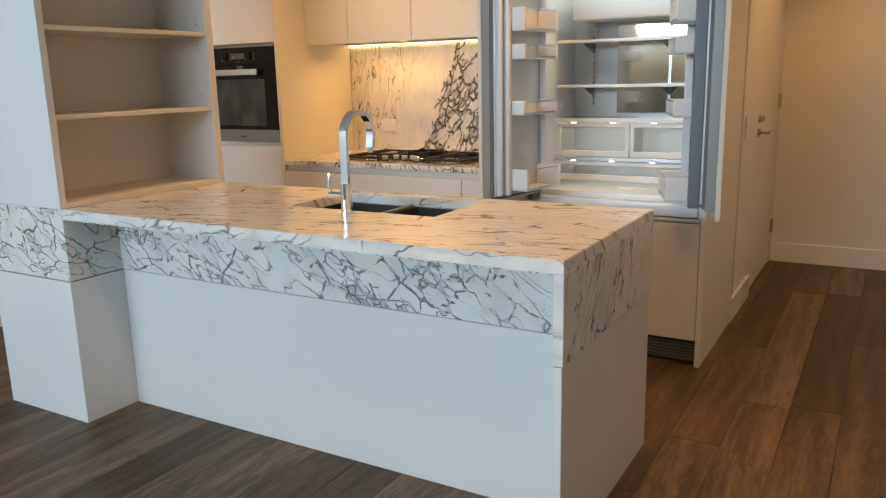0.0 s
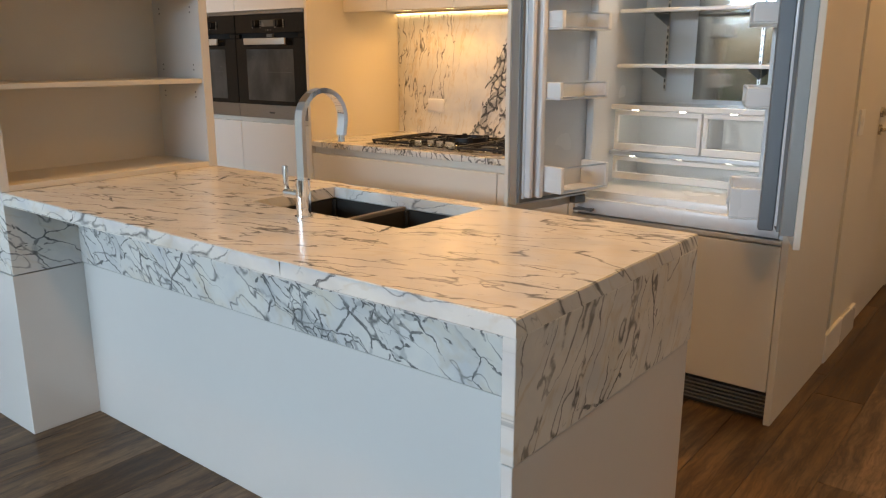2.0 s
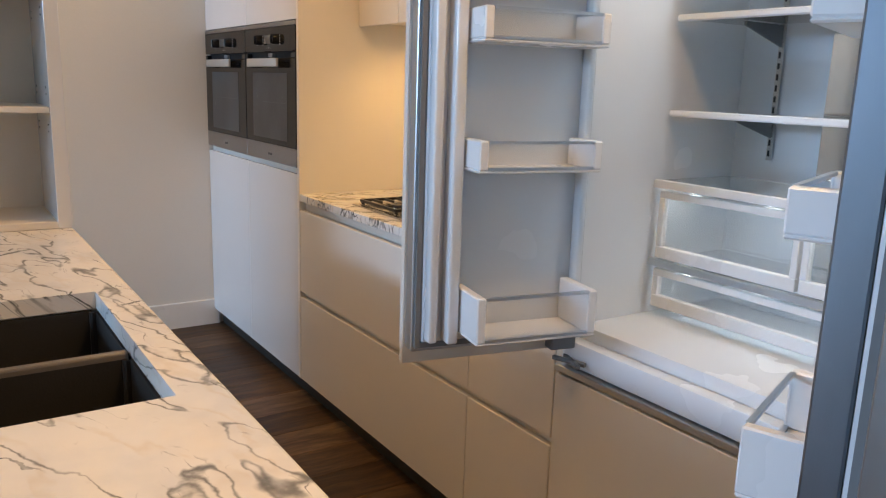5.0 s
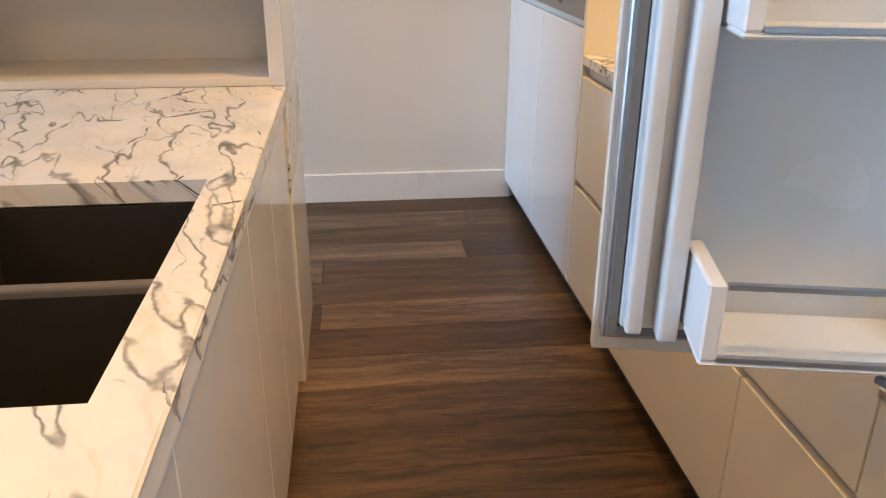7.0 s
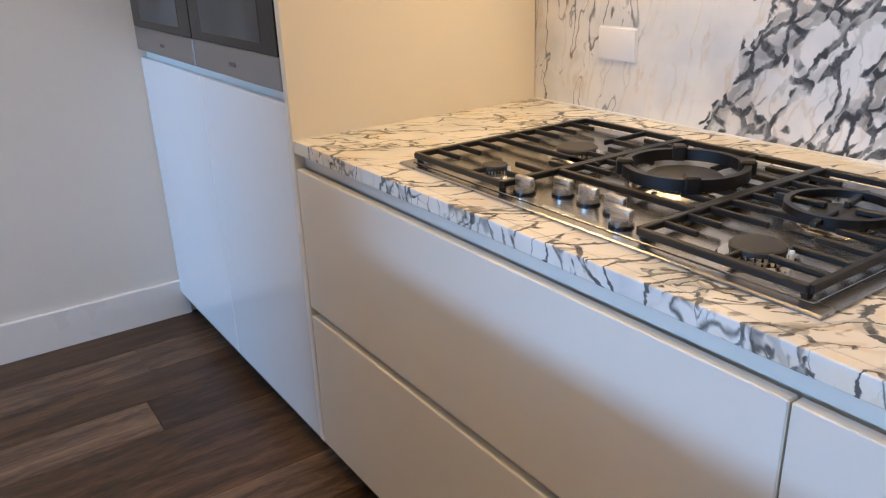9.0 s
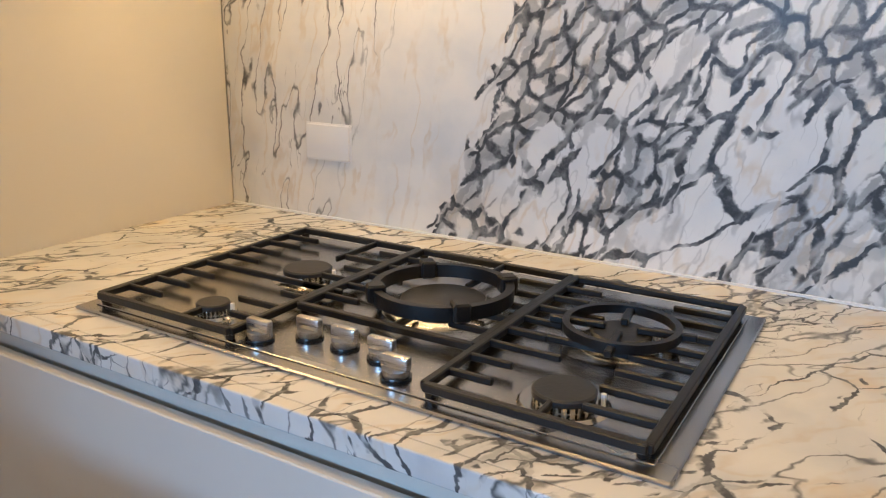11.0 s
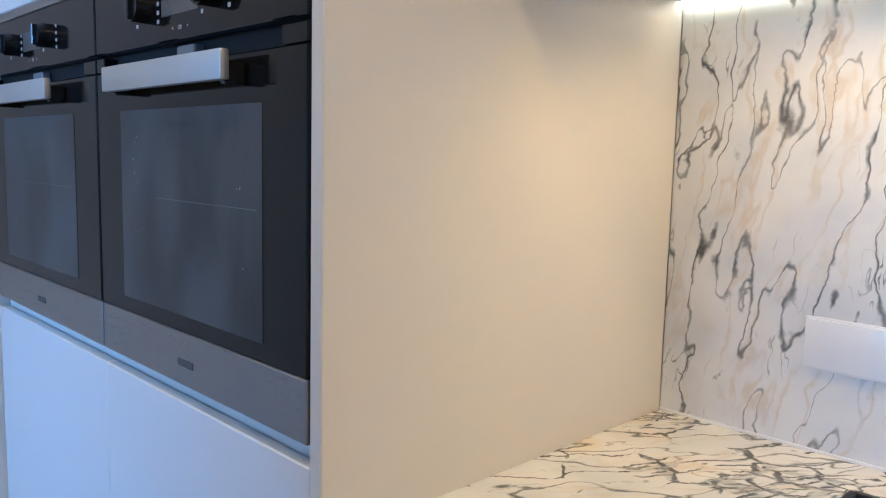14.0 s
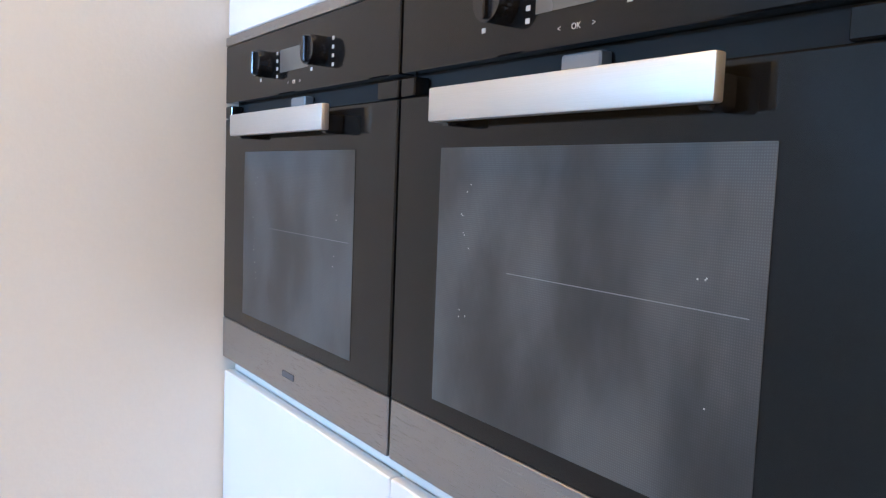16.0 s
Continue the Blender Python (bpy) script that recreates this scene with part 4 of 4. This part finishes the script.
XM = (LX0 + LX1) / 2
crisper(LX0 + 0.02, XM - 0.004, 0.955, 1.128)
crisper(XM + 0.004, LX1 - 0.006, 0.955, 1.128)
crisper(LX0 + 0.02, LX1 - 0.006, 0.83, 0.932)
for x in (-1.95, -1.74, -1.53, -1.33):
    for z in (1.124, 0.928):
        part("lamp_dot", shape((x - 0.012, x + 0.012, 5.36, 5.375, z, z + 0.005)), LEDCOLD, fr, "small cold lamp")

stick = part("notice_sticker", shape((LX0 + 0.0002, LX0 + 0.0012, 5.225, 5.275, 1.58, 1.66)), WHITEP, fr, "small white notice sticker")
lines = bmesh.new()
for k in range(6):
    box(lines, LX0 + 0.0013, LX0 + 0.0017, 5.231, 5.262 + 0.002 * (k % 4), 1.588 + k * 0.009, 1.591 + k * 0.009)
box(lines, LX0 + 0.0013, LX0 + 0.0017, 5.231, 5.268, 1.645, 1.655)
tagged(part("print_lines", lines, DARKPRINT, stick), kind="stuff")


def fridge_door(hinge, turn, side, low, label):
    """One french door. Local: u from hinge to free edge, v from face to inside, z up; side mirrors it."""
    m = Matrix.Translation((hinge[0], hinge[1], 0)) @ Matrix.Rotation(radians(turn), 4, "Z") @ Matrix.Diagonal((1, side, 1, 1))
    W, Z0, Z1 = 0.425, low, 2.05
    d = part("fridge_door", shape((0.0, W, 0.0, 0.02, Z0, Z1), bevel=0.0015, m=m), SATIN, fr, label)
    part("core", shape((0.012, W - 0.006, 0.0205, 0.06, Z0 + 0.04, Z1 - 0.01), bevel=0.002, m=m), DOORALU, d, "grey aluminium door edge")
    g = 0.012
    part("gasket", shape((0.02, W - 0.012, 0.0605, 0.07, Z0 + 0.05, Z0 + 0.05 + g), (0.02, W - 0.012, 0.0605, 0.07, Z1 - 0.04, Z1 - 0.04 + g), (0.02, 0.02 + g, 0.0605, 0.07, Z0 + 0.062, Z1 - 0.04), (W - 0.012 - g, W - 0.012, 0.0605, 0.07, Z0 + 0.062, Z1 - 0.04), m=m), GASKET, d)
    part("liner", shape((0.033, W - 0.026, 0.0605, 0.078, Z0 + 0.064, Z1 - 0.05), bevel=0.005, seg=2, m=m), LINER, d, "moulded white door liner", True)
    if side < 0:
        part("mullion", shape((W - 0.062, W - 0.024, 0.0785, 0.122, Z0 + 0.05, Z1 - 0.05), bevel=0.003, m=m), MULLION, d, "hinged blue-grey steel mullion")
    ridges = ((0.036, 0.053, 0.112), (0.336, 0.361, 0.125), (0.376, 0.397, 0.108))
    for u0, u1, v1 in ridges[:1] if side < 0 else ridges:
        part("liner_ridge", shape((u0, u1, 0.0782, v1, Z0 + 0.07, Z1 - 0.055), bevel=0.006, seg=3, m=m), LINER, d, smooth=True)
    A, B = 0.055, 0.332
    for z, h in ((0.848, 0.10), (1.195, 0.064), (1.445, 0.066), (1.568, 0.10), (1.80, 0.07)):
        v0, v1 = 0.08, 0.208 if z < 0.9 else 0.188
        bn = part("door_bin", shape((A, B, v0, v1, z, z + 0.006), (A, A + 0.02, v0, v1, z + 0.006, z + h), (B - 0.02, B, v0, v1, z + 0.006, z + h), bevel=0.003, m=m), WHITEP, d, "white plastic door bin", True)
        part("bin_front", shape((A + 0.02, B - 0.02, v1 - 0.006, v1 - 0.003, z + 0.012, z + h - 0.006), m=m), ACRYLIC, bn, "clear bin front")
        part("bin_rim", shape((A + 0.02, B - 0.02, v1 - 0.008, v1, z + h - 0.006, z + h), (A + 0.02, B - 0.02, v1 - 0.008, v1, z + 0.0065, z + 0.012), m=m), DOORALU, bn, "thin metal trim")
        part("bin_lug", shape((A - 0.012, A, 0.119, 0.135, z + h * 0.3, z + h * 0.3 + 0.014), bevel=0.002, m=m), WHITEP, bn)
    part("hinge_arm", shape((0.004, 0.07, 0.022, 0.055, Z0 + 0.006, Z0 + 0.038), bevel=0.003, m=m), GASKET, d, "dark steel hinge arm")
    return d


fridge_door((-2.06, 5.075), -102, 1, 0.757, "opened white fridge door with clear bins")
for hx, hy, ang in ((-2.035, 5.03, 18), (-2.03, 5.055, -22)):
    part("hinge_link", shape((-0.012, 0.075, -0.006, 0.006, 0.73, 0.74), bevel=0.002, seg=2, m=pose(hx, hy, 0, 0, 0, ang)), GASKET, fr, "dark steel hinge link")
fridge_door((-1.205, 5.045), -70, -1, 0.782, "opened white fridge door with clear bins seen edge on")

# ---- floor planks ----
PW = 0.19
floor = bpy.data.objects["floor"]
plank_meshes = {}


def plank_mesh(length):
    if length not in plank_meshes:
        bm = shape((0, PW - 0.0012, 0, length - 0.0012, -0.012, 0.0), bevel=0.0012)
        mesh = bpy.data.meshes.new("plank")
        bm.to_mesh(mesh)
        bm.free()
        mesh.materials.append(OAK)
        plank_meshes[length] = mesh
    return plank_meshes[length]


rng = random.Random(11)
x = -3.608 - 8 * PW
while x < EAST:
    y = SOUTH - rng.uniform(0.1, 1.7)
    while y < FAR:
        ln = rng.choice((1.2, 1.9, 1.9, 2.2))
        p = new("plank", plank_mesh(ln))
        p.location = (x, y, 0)
        p.parent = floor
        y += ln
    x += PW
